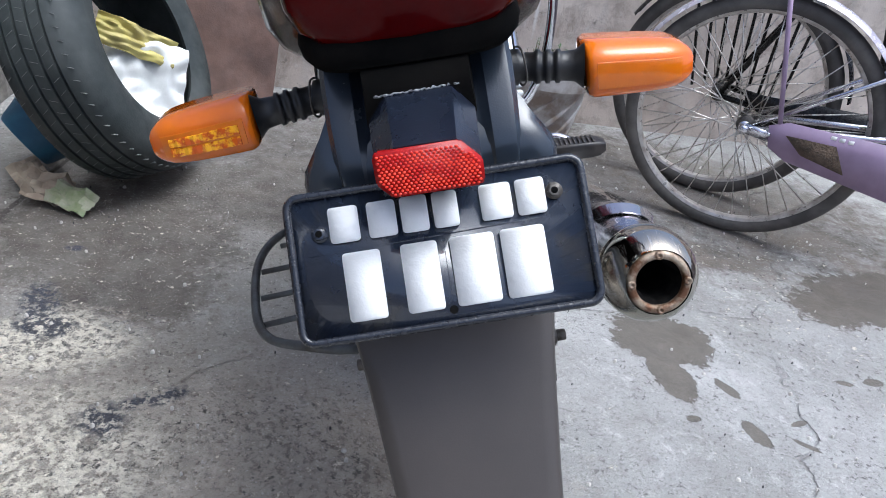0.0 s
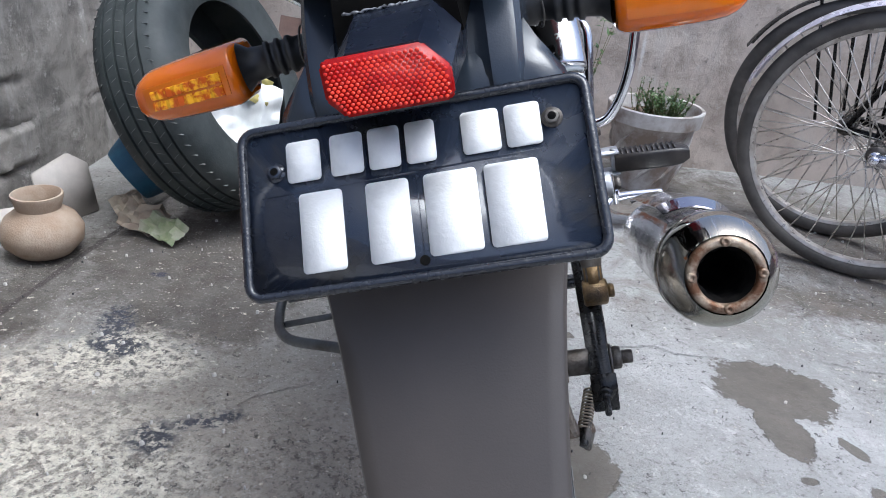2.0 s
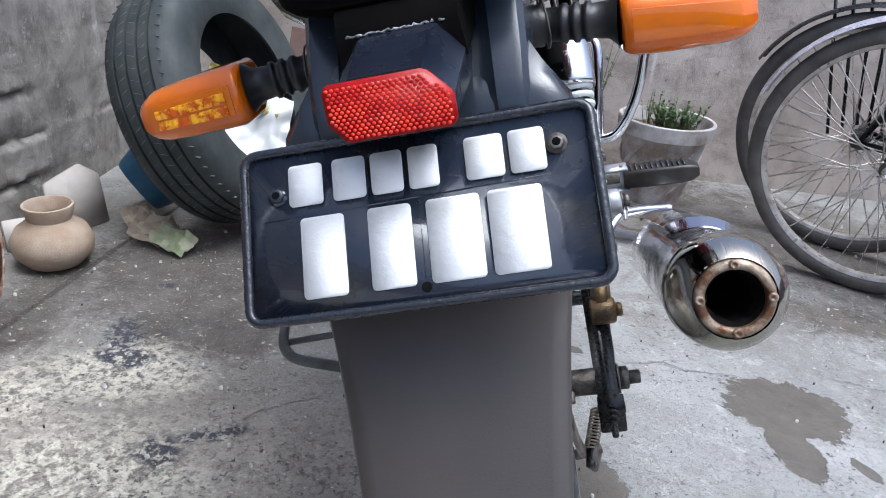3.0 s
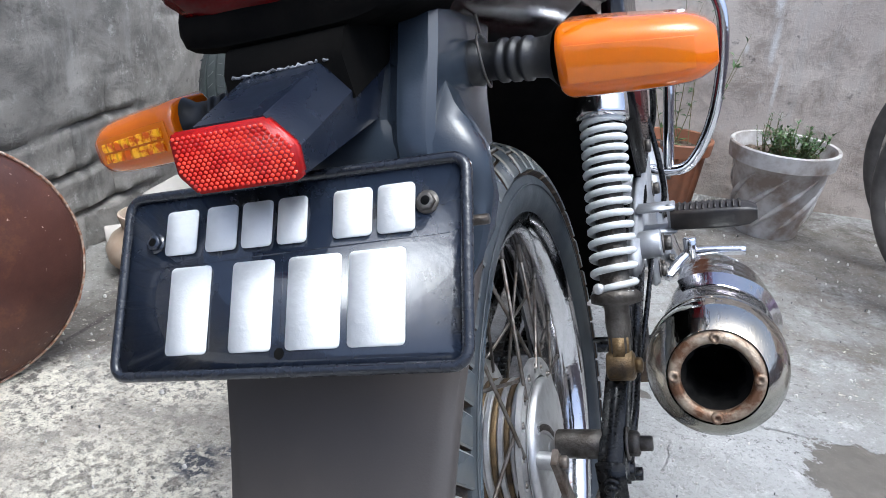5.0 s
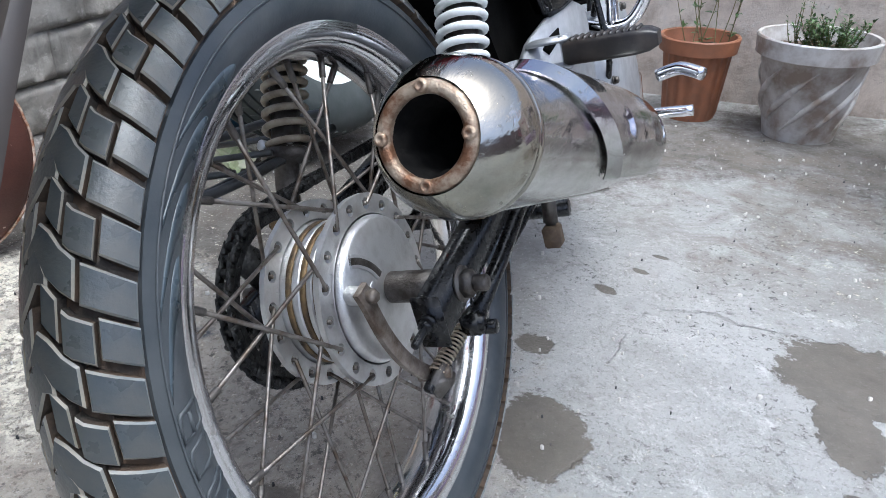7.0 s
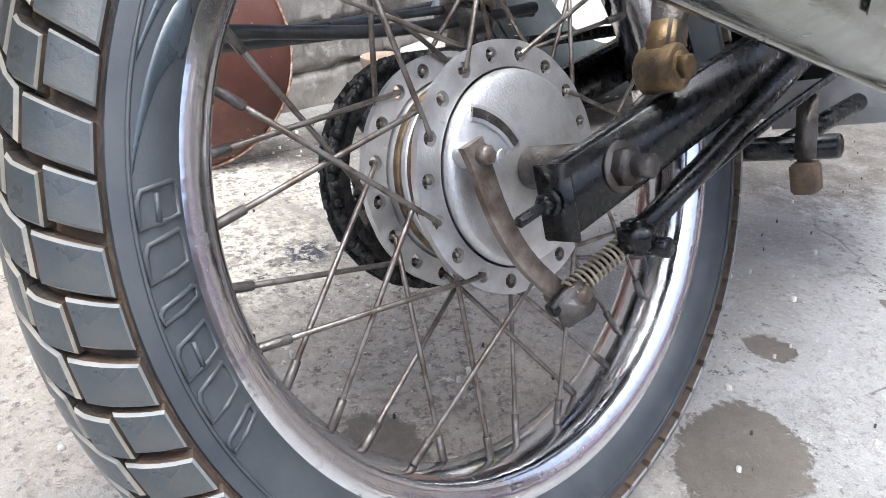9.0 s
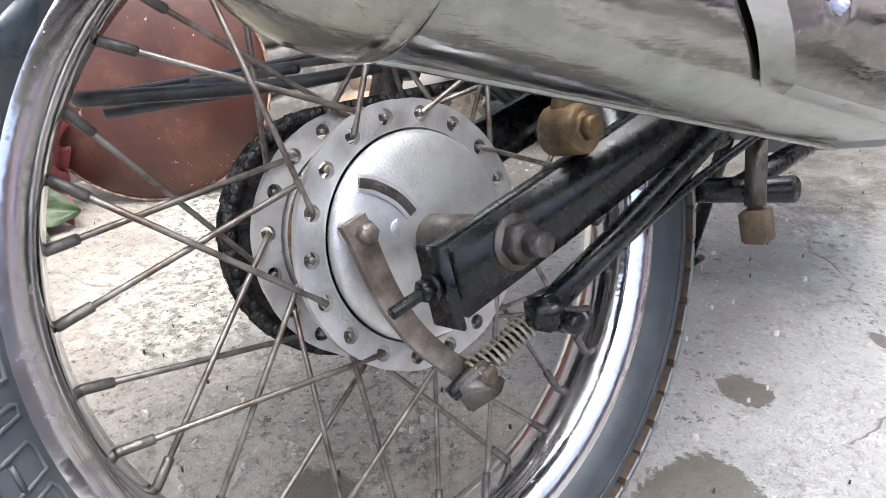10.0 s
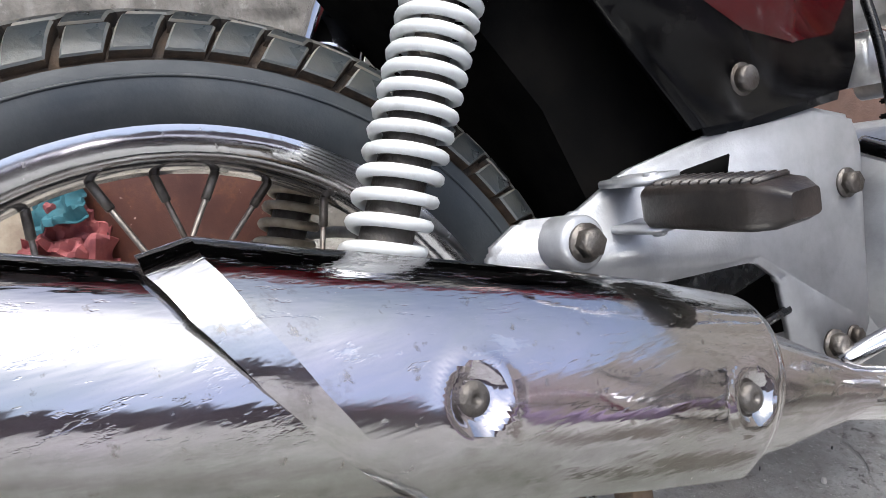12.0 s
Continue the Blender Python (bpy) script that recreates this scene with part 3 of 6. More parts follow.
def slab(bm, poly, m, depth, bevel=0.0, mat=0):
    """A flat outline in x, y, thick along z (from 0 to depth), placed by m, with eased edges."""
    b2 = bmesh.new()
    vs = [b2.verts.new((x, y, 0)) for x, y in poly]
    f = b2.faces.new(vs)
    r = bmesh.ops.extrude_face_region(b2, geom=[f])
    bmesh.ops.translate(b2, verts=[v for v in r["geom"] if isinstance(v, bmesh.types.BMVert)], vec=(0, 0, depth))
    bmesh.ops.recalc_face_normals(b2, faces=b2.faces)
    if bevel:
        bmesh.ops.bevel(b2, geom=list(b2.edges), offset=bevel, segments=2, affect="EDGES", clamp_overlap=True)
    return merge(bm, b2, m, mat)


def merge(bm, other, m=None, mat=0):
    m = m or Matrix()
    at = {v: bm.verts.new(m @ v.co) for v in other.verts}
    for f in other.faces:
        bm.faces.new([at[v] for v in f.verts]).material_index = mat
    other.free()
    return bm


def block(bm, centre, size, m=None, bevel=0.002, mat=0):
    """A box with eased edges."""
    x, y, z = (s / 2 for s in size)
    return slab(bm, [(-x, -y), (x, -y), (x, y), (-x, y)], (m or Matrix()) @ Matrix.Translation(Vector(centre) - Vector((0, 0, z))), 2 * z, bevel, mat)


def bar(bm, p, q, w, h, bevel=0.003, mat=0):
    """A rectangular tube from p to q: w across, h high."""
    n = (Vector(q) - Vector(p)).length
    return block(bm, (n / 2, 0, 0), (n, w, h), along(p, q), bevel, mat)


def loft(bm, rows, cap=False, closed=False, mat=0):
    """A skin over rows of points of equal count; closed: each row is a ring."""
    vs = [[bm.verts.new(p) for p in row] for row in rows]
    n = len(vs[0])
    for a, b in zip(vs, vs[1:]):
        for k in range(n if closed else n - 1):
            bm.faces.new((a[k], a[(k + 1) % n], b[(k + 1) % n], b[k])).material_index = mat
    if cap:
        bm.faces.new(vs[0][::-1]).material_index = mat
        bm.faces.new(vs[-1]).material_index = mat
    return bm


def thicken(bm, t):
    """Gives an open skin a thickness against its normals."""
    bmesh.ops.recalc_face_normals(bm, faces=bm.faces)
    bmesh.ops.solidify(bm, geom=list(bm.faces), thickness=t)
    return bm


# ---- the yard ----
bm = bmesh.new()
bmesh.ops.create_grid(bm, x_segments=160, y_segments=160, size=1.0)
for v in bm.verts:
    v.co = Vector((v.co.x * 4.0, v.co.y * 4.0 - 0.5, 0))
    v.co.z = 0.0016 * (noise.noise(v.co * 1.3) + 0.5 * noise.noise(v.co * 4.0)) - 0.0015
tagged(part("floor", bm, M_FLOOR), "old grey cement yard floor with damp stains and scuffs", "floor", kind="structure")


def rough_wall(name, x0, x1, z1, m, material, depth=0.22, lump=0.006, label="", courses=False, step=0.04):
    """A standing wall from x0 to x1 in its own x, uneven on its face (towards -y), placed by m. courses: half-plastered brick joints."""
    bm, nx, nz = bmesh.new(), int((x1 - x0) / step), int(z1 / step)
    rows = []
    for i in range(nx + 1):
        x = x0 + (x1 - x0) * i / nx
        row = [Vector((x, depth, z1)), Vector((x, depth, 0))]
        for j in range(nz + 1):
            z = z1 * j / nz
            y = lump * (noise.noise((x * 2.5, z * 2.5, 3)) + 0.5 * noise.noise((x * 9, z * 9, 7)))
            if courses:
                zz = z + 0.012 * noise.noise((x * 3, 0, 5)) + 0.004 * noise.noise((x * 14, z * 14, 5))
                n_ = math.floor(zz / 0.105)
                d = abs(zz / 0.105 - n_ - 0.5) - 0.5
                xx = x + (0.12 if n_ % 2 else 0.0) + 0.006 * noise.noise((x * 10, z * 10, 2))
                e = abs(xx / 0.24 - math.floor(xx / 0.24) - 0.5) - 0.5
                bare = min(max(noise.noise((x * 3.1, z * 3.1, 11)) * 2.2 + 0.35, 0.0), 1.0)
                y += bare * (0.018 * math.exp(-((d * 0.105 / 0.007) ** 4)) + 0.014 * math.exp(-((e * 0.24 / 0.007) ** 4)))
                y += 0.006 * noise.noise((n_ * 3.3, math.floor(xx / 0.24) * 1.7, 4)) + 0.006 * bare * noise.noise((x * 28, z * 28, 9))
            row.append(Vector((x, y, z)))
        rows.append([m @ p for p in row])
    loft(bm, rows, cap=True, closed=True)
    bmesh.ops.recalc_face_normals(bm, faces=bm.faces)
    return tagged(part(name, bm, material, sharp=60), label, "wall", kind="structure")


rough_wall("wall_north", -1.42, 3.6, 1.25, pose(0, 1.83, -0.02), M_WALL_BACK, label="stained grey-brown cement plaster wall behind the flowerpots")
WALL_WEST = rough_wall("wall_west", -4.6, 1.83, 1.25, pose(-1.2, 0, -0.02, 0, 0, 90), M_WALL_SIDE, lump=0.012, courses=True, step=0.011, label="weathered grey wall with rough plastered brick courses")
# out of view, added to give the chrome a dark band to reflect
rough_wall("wall_east", -1.83, 4.6, 1.0, pose(3.4, 0, -0.02, 0, 0, -90), M_WALL_MIRRORED, label="unseen dark wall added to be mirrored in the muffler")
# out of view, added; its height sets how much sky the plate reflects
rough_wall("wall_south", -3.6, 1.42, 1.25, pose(0, -4.2, -0.02, 0, 0, 180), M_WALL_BACK, label="unseen plaster wall added behind the camera to limit the sky")

# ---- the motorcycle: x to its right, y ahead, z up, from the rear axle ----
BIKE = empty("motorcycle", pose(-0.0240, 0, 0.2986, 0, -16.25, 0), "grimy red and black motorcycle leaning on its side stand", "motorcycle")

# rear wheel
TY_R, TY_C, TY_W = 0.3095, 0.258, 0.047


def tyre_point(th, ph, lift=0.0):
    """A place on the tyre's crown: th round the wheel, ph across (radians), lift outwards."""
    h = TY_R - 0.006 - TY_C
    x, r = (TY_W - 0.004 + lift) * math.sin(ph), TY_C + (h + lift) * math.cos(ph)
    return Vector((x, r * math.sin(th), r * math.cos(th)))


def groove_turn(f):
    """How far round (degrees) the tread's cross grooves run at f degrees from the middle."""
    f = abs(f)
    return -0.17 * min(f, 24) - 0.065 * max(f - 24, 0)


bm = bmesh.new()
prof = [(0.026, 0.232), (0.033, 0.236), (0.040, 0.245), (0.0435, 0.256)]
prof += [((TY_W - 0.004) * math.sin(a), TY_C + (TY_R - 0.006 - TY_C) * math.cos(a)) for a in (radians(d) for d in range(80, 71, -8))]
crown = [((TY_W - 0.0065) * math.sin(a), TY_C + (TY_R - 0.009 - TY_C) * math.cos(a)) for a in (radians(d) for d in range(70, -71, -10))]
lathe(bm, prof + crown[:1], seg=120)
lathe(bm, [(-x, r) for x, r in prof] + crown[-1:], seg=120)
lathe(bm, crown, seg=120, mat=2)
bmesh.ops.recalc_face_normals(bm, faces=bm.faces)
def wall_x(r):
    """Half the tyre's width at radius r."""
    return float(np.interp(r, (0.232, 0.236, 0.245, 0.256, 0.266), (0.026, 0.033, 0.040, 0.0435, 0.0424)))


# raised marks on the sidewall, as plain outlined bars, moulded feathers and a shoulder line
for k in range(6):
    turn = Matrix.Rotation(radians(80 + 5.5 * k), 4, "X")
    w = 0.0085 if k % 3 != 2 else 0.0035
    outline = [(-1, -0.0105), (-1, 0.0), (-1, 0.0105), (0.5, 0.0105), (1, 0.0085), (1, 0.0), (1, -0.0085), (0.5, -0.0105)]
    tube(bm, [turn @ Vector((wall_x(0.2505 + z) + 0.0004, y * w - 0.25 * z, 0.2505 + z)) for y, z in outline], 0.0015, 6, closed=True)
    if k % 3 == 0:
        tube(bm, [turn @ Vector((wall_x(0.2515) + 0.0004, y * w, 0.2515)) for y in (-1, 0.6)], 0.0015, 6)


for a0 in (-30, -41.5, -53, -64):
    a0 = radians(a0)
    rows = []
    for j in range(11):
        f = j / 10
        r = 0.238 + 0.0235 * f
        a = a0 - radians(13) * f * f
        wide = radians(8.6) * (0.15 + 0.85 * math.sin(math.pi * min(0.15 + 0.85 * f, 0.97)))
        rows.append([(wall_x(r) + h, r * math.sin(a + wide * u), r * math.cos(a + wide * u)) for u, h in ((0, -0.0012), (0.03, 0.0004), (0.5, 0.0007), (0.97, 0.0004), (1, -0.0012))])
    loft(bm, rows, mat=3)
tube(bm, [(0.0431, 0.2632 * math.sin(a), 0.2632 * math.cos(a)) for a in (2 * math.pi * k / 160 for k in range(160))], 0.0011, 6, closed=True)
rim_bm = bmesh.new()
half = [(0.0305, 0.2375), (0.0325, 0.2395), (0.0335, 0.2365), (0.0315, 0.229), (0.0290, 0.222), (0.0235, 0.2165), (0.013, 0.2135), (0.0, 0.2095)]
inner = [(0.028, 0.235), (0.026, 0.226), (0.012, 0.222), (0.0, 0.213)]
ring = half + [(-x, r) for x, r in half[-2::-1]] + [(-x, r) for x, r in inner] + [(x, r) for x, r in inner[-2::-1]]
lathe(rim_bm, ring, seg=120, closed=True)
bmesh.ops.recalc_face_normals(rim_bm, faces=rim_bm.faces)
WHEEL = part("rear_wheel", rim_bm, M_RIM, BIKE, "chrome spoked wheel rim, pitted and dusty")
part("tyre", bm, [M_RUBBER, M_TREAD, M_MUD, M_FEATHER], WHEEL, "black block-pattern tyre with dried mud in its grooves", sharp=30)


# tread blocks: one mesh for each kind, set round the tyre
PITCH, STEPS = 64, 4


def tread_block(side, f0, f1, half, shift):
    """One block from f0 to f1 degrees across; half: half its length round the tyre (degrees) at five places across."""
    bm = bmesh.new()
    tiers = []
    for lift, wide, long_ in ((-0.004, 1.06, 1.03), (0.0047, 1.0, 1.0), (0.0063, 0.875, 0.93)):
        tier = []
        for k in range(STEPS + 1):
            f = (f0 + f1) / 2 + (f1 - f0) * (k / STEPS - 0.5) * long_
            mid = groove_turn(f) + shift
            tier.append((tyre_point(radians(mid - half[k] * wide), side * radians(f), lift), tyre_point(radians(mid + half[k] * wide), side * radians(f), lift)))
        tiers.append([[bm.verts.new(p) for p in pr] for pr in tier])
    for n_, (lo, hi) in enumerate(((tiers[0], tiers[1]), (tiers[1], tiers[2]))):
        fs = []
        for k in range(STEPS):
            fs += [(hi[k][0], hi[k + 1][0], lo[k + 1][0], lo[k][0]), (hi[k + 1][1], hi[k][1], lo[k][1], lo[k + 1][1])]
        fs += [(hi[0][1], hi[0][0], lo[0][0], lo[0][1]), (hi[-1][0], hi[-1][1], lo[-1][1], lo[-1][0])]
        for f in fs:
            bm.faces.new(f).material_index = 2 - n_
    for k in range(STEPS):
        bm.faces.new((tiers[2][k][0], tiers[2][k][1], tiers[2][k + 1][1], tiers[2][k + 1][0]))
    bmesh.ops.recalc_face_normals(bm, faces=bm.faces)
    return part("tread_block", bm, [M_TREAD, M_TREAD_EDGE, M_MUD], WHEEL, sharp=24)


EVEN = (2.30,) * 5
for side in (1, -1):
    for arrow in (True, False):
        rows = [(-10, 29, (0.45, 1.85, 2.55, 2.35, 2.25), 0.0), (32, 67, EVEN, -0.2)] if arrow else [(5.5, 17, EVEN, 0.0), (20, 40, EVEN, -0.6), (43, 68, EVEN, 0.2)]
        for row in rows:
            first = None
            for i in range(PITCH):
                if ((i % 2 == 0) == (side > 0)) != arrow:
                    continue
                turn = Matrix.Rotation(-2 * math.pi * (i + 0.5 * (side < 0)) / PITCH, 4, "X")
                if first is None:
                    first = ob = tread_block(side, *row)
                else:
                    ob = new("tread_block", first.data)
                    ob.parent = WHEEL
                ob.matrix_local = turn


def holed_ring(bm, x0, x1, r_in, r_hole, r_out, holes, hr, turn=0.0):
    """A flat ring from x0 to x1, pierced by a circle of round holes."""
    step = 2 * math.pi / holes
    seg = 16
    for i in range(holes):
        a0 = step * i + turn
        rim_pts, hole_pts = [], []
        for k in range(seg):
            b = 2 * math.pi * (k + 0.5) / seg
            c, s = math.cos(b), math.sin(b)
            w = step / 2 * r_hole
            f = min((r_out - r_hole) / c if c > 1e-6 else 9, (r_in - r_hole) / c if c < -1e-6 else 9, w / abs(s) if abs(s) > 1e-6 else 9)
            r, t = r_hole + f * c, f * s / r_hole
            rim_pts.append((r, a0 + t))
            hole_pts.append((r_hole + hr * c, a0 + hr * s / r_hole))
        loops = []
        for pts in (rim_pts, hole_pts):
            for x in (x0, x1):
                loops.append([bm.verts.new((x, r * math.sin(a), r * math.cos(a))) for r, a in pts])
        o0, o1, h0, h1 = loops
        for k in range(seg):
            j = (k + 1) % seg
            bm.faces.new((o1[k], o1[j], h1[j], h1[k]))
            bm.faces.new((o0[j], o0[k], h0[k], h0[j]))
            bm.faces.new((h1[k], h1[j], h0[j], h0[k]))
            if abs(rim_pts[k][0] - r_out) < 0.004 and abs(rim_pts[j][0] - r_out) < 0.004:
                bm.faces.new((o1[j], o1[k], o0[k], o0[j]))
    return bm


bm = bmesh.new()
holed_ring(bm, 0.0205, 0.026, 0.069, 0.078, 0.0875, 18, 0.0053, radians(-2.5))
holed_ring(bm, -0.036, -0.0305, 0.069, 0.078, 0.0875, 18, 0.0053, radians(-12.5))
lathe(bm, [(0.026, 0.0685), (0.0275, 0.071), (0.0275, 0.069), (0.0205, 0.0665), (0.016, 0.066), (0.014, 0.068), (0.011, 0.068), (0.009, 0.0655), (0.004, 0.0655), (0.002, 0.0675), (-0.002, 0.0675), (-0.004, 0.065),
           (-0.010, 0.065), (-0.012, 0.067), (-0.016, 0.067), (-0.018, 0.0645), (-0.030, 0.067), (-0.037, 0.069), (-0.04, 0.066), (-0.052, 0.05), (-0.06, 0.03), (-0.06, 0)], seg=72)
bmesh.ops.remove_doubles(bm, verts=bm.verts, dist=0.0002)
bmesh.ops.recalc_face_normals(bm, faces=bm.faces)
part("hub", bm, M_ALLOY, WHEEL, "pale cast alloy drum hub, oxidised")
for x in (0.0065, -0.007, -0.0225):
    bm = lathe(bmesh.new(), [(x + 0.003, 0.0655), (x + 0.0025, 0.0672), (x - 0.0025, 0.0672), (x - 0.003, 0.0655)], seg=64)
    part("hub_band", bm, M_BRASS, WHEEL, "rusty brown band round the hub")
for flange, x, turn in ((1, 0.0235, -22.5), (-1, -0.0335, -12.5)):
    for j in range(18):
        lead = 1 if j % 2 == 0 else -1
        a = radians(20 * j + turn)
        b = a + radians(38 if lead > 0 else -42)
        xo = x + 0.0035 * lead * flange
        p = Vector((xo, 0.078 * math.sin(a), 0.078 * math.cos(a)))
        q = Vector((0.005 * flange, 0.2115 * math.sin(b), 0.2115 * math.cos(b)))
        n_ = q + (p - q).normalized() * 0.020
        bm = bmesh.new()
        rod(bm, p, q, 0.0019, 8)
        rod(bm, p - Vector((0.007 * flange * lead, 0, 0)), p, 0.0021, 8)
        rod(bm, n_, q, 0.0031, 8, mat=1)
        part("spoke", bm, [M_SPOKE, M_STEEL], WHEEL)


# brake plate, cam and lever on the hub's right
bm = bmesh.new()
lathe(bm, [(0.024, 0.0), (0.024, 0.066), (0.0285, 0.0675), (0.0325, 0.0665), (0.035, 0.063), (0.037, 0.045), (0.040, 0.025), (0.041, 0.018), (0.041, 0)], seg=64)
BRAKE = part("brake_plate", bm, M_ALLOY, WHEEL, "dull cast alloy brake plate")
bm = bmesh.new()
# raised maker's arc, as a plain bar
rod(bm, (0.03, -0.052, 0.021), (0.054, -0.056, 0.021), 0.0085, 16)
rod(bm, (0.03, -0.022, 0.012), (0.040, -0.022, 0.012), 0.007, 16)
part("cam_boss", bm, M_ALLOY, WHEEL)
arc = curve([(0.0355, -0.040, 0.046), (0.0365, -0.030, 0.0415), (0.0385, -0.018, 0.031), (0.040, -0.011, 0.019)], 6)


def arc_bar(half, lift):
    """A low bar along the maker's arc."""
    bm, rows = bmesh.new(), []
    for k, p in enumerate(arc):
        d = (arc[min(k + 1, len(arc) - 1)] - arc[max(k - 1, 0)]).normalized()
        side = d.cross(Vector((1, 0, 0))).normalized()
        rows.append([p + side * u * half + Vector((h, 0, 0)) for u, h in ((-1, -0.003), (-0.9, lift - 0.0004), (-0.75, lift), (0.75, lift), (0.9, lift - 0.0004), (1, -0.003))])
    loft(bm, rows, cap=True, closed=True)
    bmesh.ops.recalc_face_normals(bm, faces=bm.faces)
    return bm


part("maker_arc", arc_bar(0.0062, 0.0018), M_ALLOY, WHEEL, "raised arc on the brake plate")
part("maker_mark", arc_bar(0.0034, 0.0022), M_STEEL, WHEEL, "unreadable cast mark as a plain bar")
bm = bmesh.new()
spine = curve([(0.052, -0.060, 0.030), (0.053, -0.0575, 0.018), (0.056, -0.052, -0.018), (0.059, -0.040, -0.050), (0.062, -0.020, -0.077), (0.064, -0.004, -0.090)], 5)
rows = []
for k, p in enumerate(spine):
    d = (spine[min(k + 1, len(spine) - 1)] - spine[max(k - 1, 0)]).normalized()
    side = d.cross(Vector((1, 0, 0))).normalized()
    w = 0.0088 - 0.0026 * k / (len(spine) - 1)
    rows.append([p + side * u * w + Vector((h, 0, 0)) for u, h in ((-1, -0.003), (-1, 0.002), (-0.8, 0.003), (0.8, 0.003), (1, 0.002), (1, -0.003))])
loft(bm, rows, cap=True, closed=True)
bmesh.ops.recalc_face_normals(bm, faces=bm.faces)
nut(bm, (0.053, -0.056, 0.021), (1, 0, 0), 0.0065, 0.010)
rod(bm, (0.052, -0.018, -0.083), (0.082, -0.010, -0.083), 0.006, 12)
part("brake_lever", bm, M_LEVER, BIKE, "grimy steel drum brake lever")
bm = bmesh.new()
tube(bm, curve([(0.068, -0.03, -0.086), (0.078, 0.01, -0.070), (0.094, 0.06, -0.050), (0.112, 0.20, -0.012), (0.12, 0.42, 0.02)], 6), 0.0035, 8)
rod(bm, (0.068, -0.034, -0.088), (0.071, -0.015, -0.080), 0.0055, 8)
ROD = part("brake_rod", bm, M_BLACK, BIKE, "long steel brake rod with a small spring")
bm = bmesh.new()
sm = along((0.0705, -0.016, -0.0805), (0.084, 0.032, -0.0615))
tube(bm, [sm @ Vector((0.054 * k / 156, 0.0072 * math.cos(0.5236 * k), 0.0072 * math.sin(0.5236 * k))) for k in range(157)], 0.00115, 6)
part("rod_spring", bm, M_SPRING_DIRTY, ROD, "thin grey return spring")
bm = bmesh.new()
slab(bm, [(-0.010, -0.011), (0.012, -0.013), (0.020, -0.006), (0.012, -0.002), (0.012, 0.004), (0.022, 0.008), (0.012, 0.014), (-0.010, 0.010)], along((0.069, -0.020, -0.085), (0.076, 0.003, -0.078)) @ pose(0, 0, -0.004, 90, 0, 0), 0.008, 0.0015)
part("rod_fork", bm, M_STEEL, ROD, "grey steel fork at the lever's end")
bm = bmesh.new()
tube(bm, [(0.100, 0.033, -0.050), (0.105, 0.101, -0.027), (0.106, 0.201, 0.004), (0.108, 0.34, 0.045)], 0.0085, 10)
block(bm, (0.098, 0.030, -0.054), (0.022, 0.026, 0.022), None, 0.004)
rod(bm, (0.088, 0.036, -0.064), (0.116, 0.036, -0.064), 0.007, 12)
part("torque_arm", bm, M_BLACK, BIKE, "black brake torque arm")

# axle, swingarm, chain adjuster
for s in (1, -1):
    bm = bmesh.new()
    bar(bm, (0.097 * s, -0.042, -0.012), (0.092 * s, 0.48, 0.075), 0.022, 0.042)
    part("swingarm", bm, M_BLACK, BIKE, "black painted box-section swingarm, chipped")
    bm = bmesh.new()
    rod(bm, (0.040 * s, 0, 0), (0.088 * s, 0, 0), 0.0145, 20)
    part("axle_spacer", bm, M_STEEL, BIKE)
    bm = bmesh.new()
    nut(bm, (0.109 * s, 0.004, -0.002), (s, 0, 0), 0.0125, 0.013)
    rod(bm, (0.118 * s, 0.004, -0.002), (0.134 * s, 0.004, -0.002), 0.0075, 12)
    part("axle_nut", bm, M_STEEL, BIKE)
    bm = bmesh.new()
    slab(bm, [(-0.0135, -0.0235), (0.0135, -0.0235), (0.0135, 0.0235), (-0.0135, 0.0235)], pose(0.098 * s, -0.0425, -0.012, 90, 0, 0), 0.003, 0.001)
    rod(bm, (0.098 * s, -0.078, -0.014), (0.098 * s, -0.04, -0.008), 0.0035, 10)
    nut(bm, (0.098 * s, -0.049, -0.010), (0, -1, 0), 0.0065, 0.009)
    part("chain_adjuster", bm, M_BLACK, BIKE)

# sprocket and chain on the left
bm = bmesh.new()
teeth, prof2 = 42, []
for k in range(teeth):
    for da, r in ((-0.3, 0.083), (-0.12, 0.0885), (0.12, 0.0885), (0.3, 0.083)):
        a = 2 * math.pi * (k + da) / teeth
        prof2.append((r * math.sin(a), r * math.cos(a)))
loops = [[bm.verts.new((x, y, z)) for y, z in pts] for x, pts in ((-0.078, prof2), (-0.072, prof2), (-0.072, [(y * 0.072 / math.hypot(y, z), z * 0.072 / math.hypot(y, z)) for y, z in prof2]), (-0.078, [(y * 0.072 / math.hypot(y, z), z * 0.072 / math.hypot(y, z)) for y, z in prof2]))]
for p, q in zip(loops, loops[1:] + loops[:1]):
    for k in range(len(p)):
        bm.faces.new((p[k], p[(k + 1) % len(p)], q[(k + 1) % len(p)], q[k]))
bmesh.ops.recalc_face_normals(bm, faces=bm.faces)
for k in range(4):
    a = radians(35 + 90 * k)
    slab(bm, [(0.030, -0.020), (0.074, -0.014), (0.074, 0.014), (0.030, 0.020)], Matrix(((0, 0, 1, -0.0775), (math.cos(a), -math.sin(a), 0, 0), (math.sin(a), math.cos(a), 0, 0), (0, 0, 0, 1))), 0.005, 0.0008)
lathe(bm, [(-0.079, 0.012), (-0.079, 0.036), (-0.060, 0.040), (-0.060, 0.012)], None, 40)
part("sprocket", bm, M_GREASE, BIKE, "oily black rear sprocket")
R = 0.0875
path = [(R * math.sin(a), R * math.cos(a)) for a in (radians(-2 - 6.6 * k) for k in range(27))]
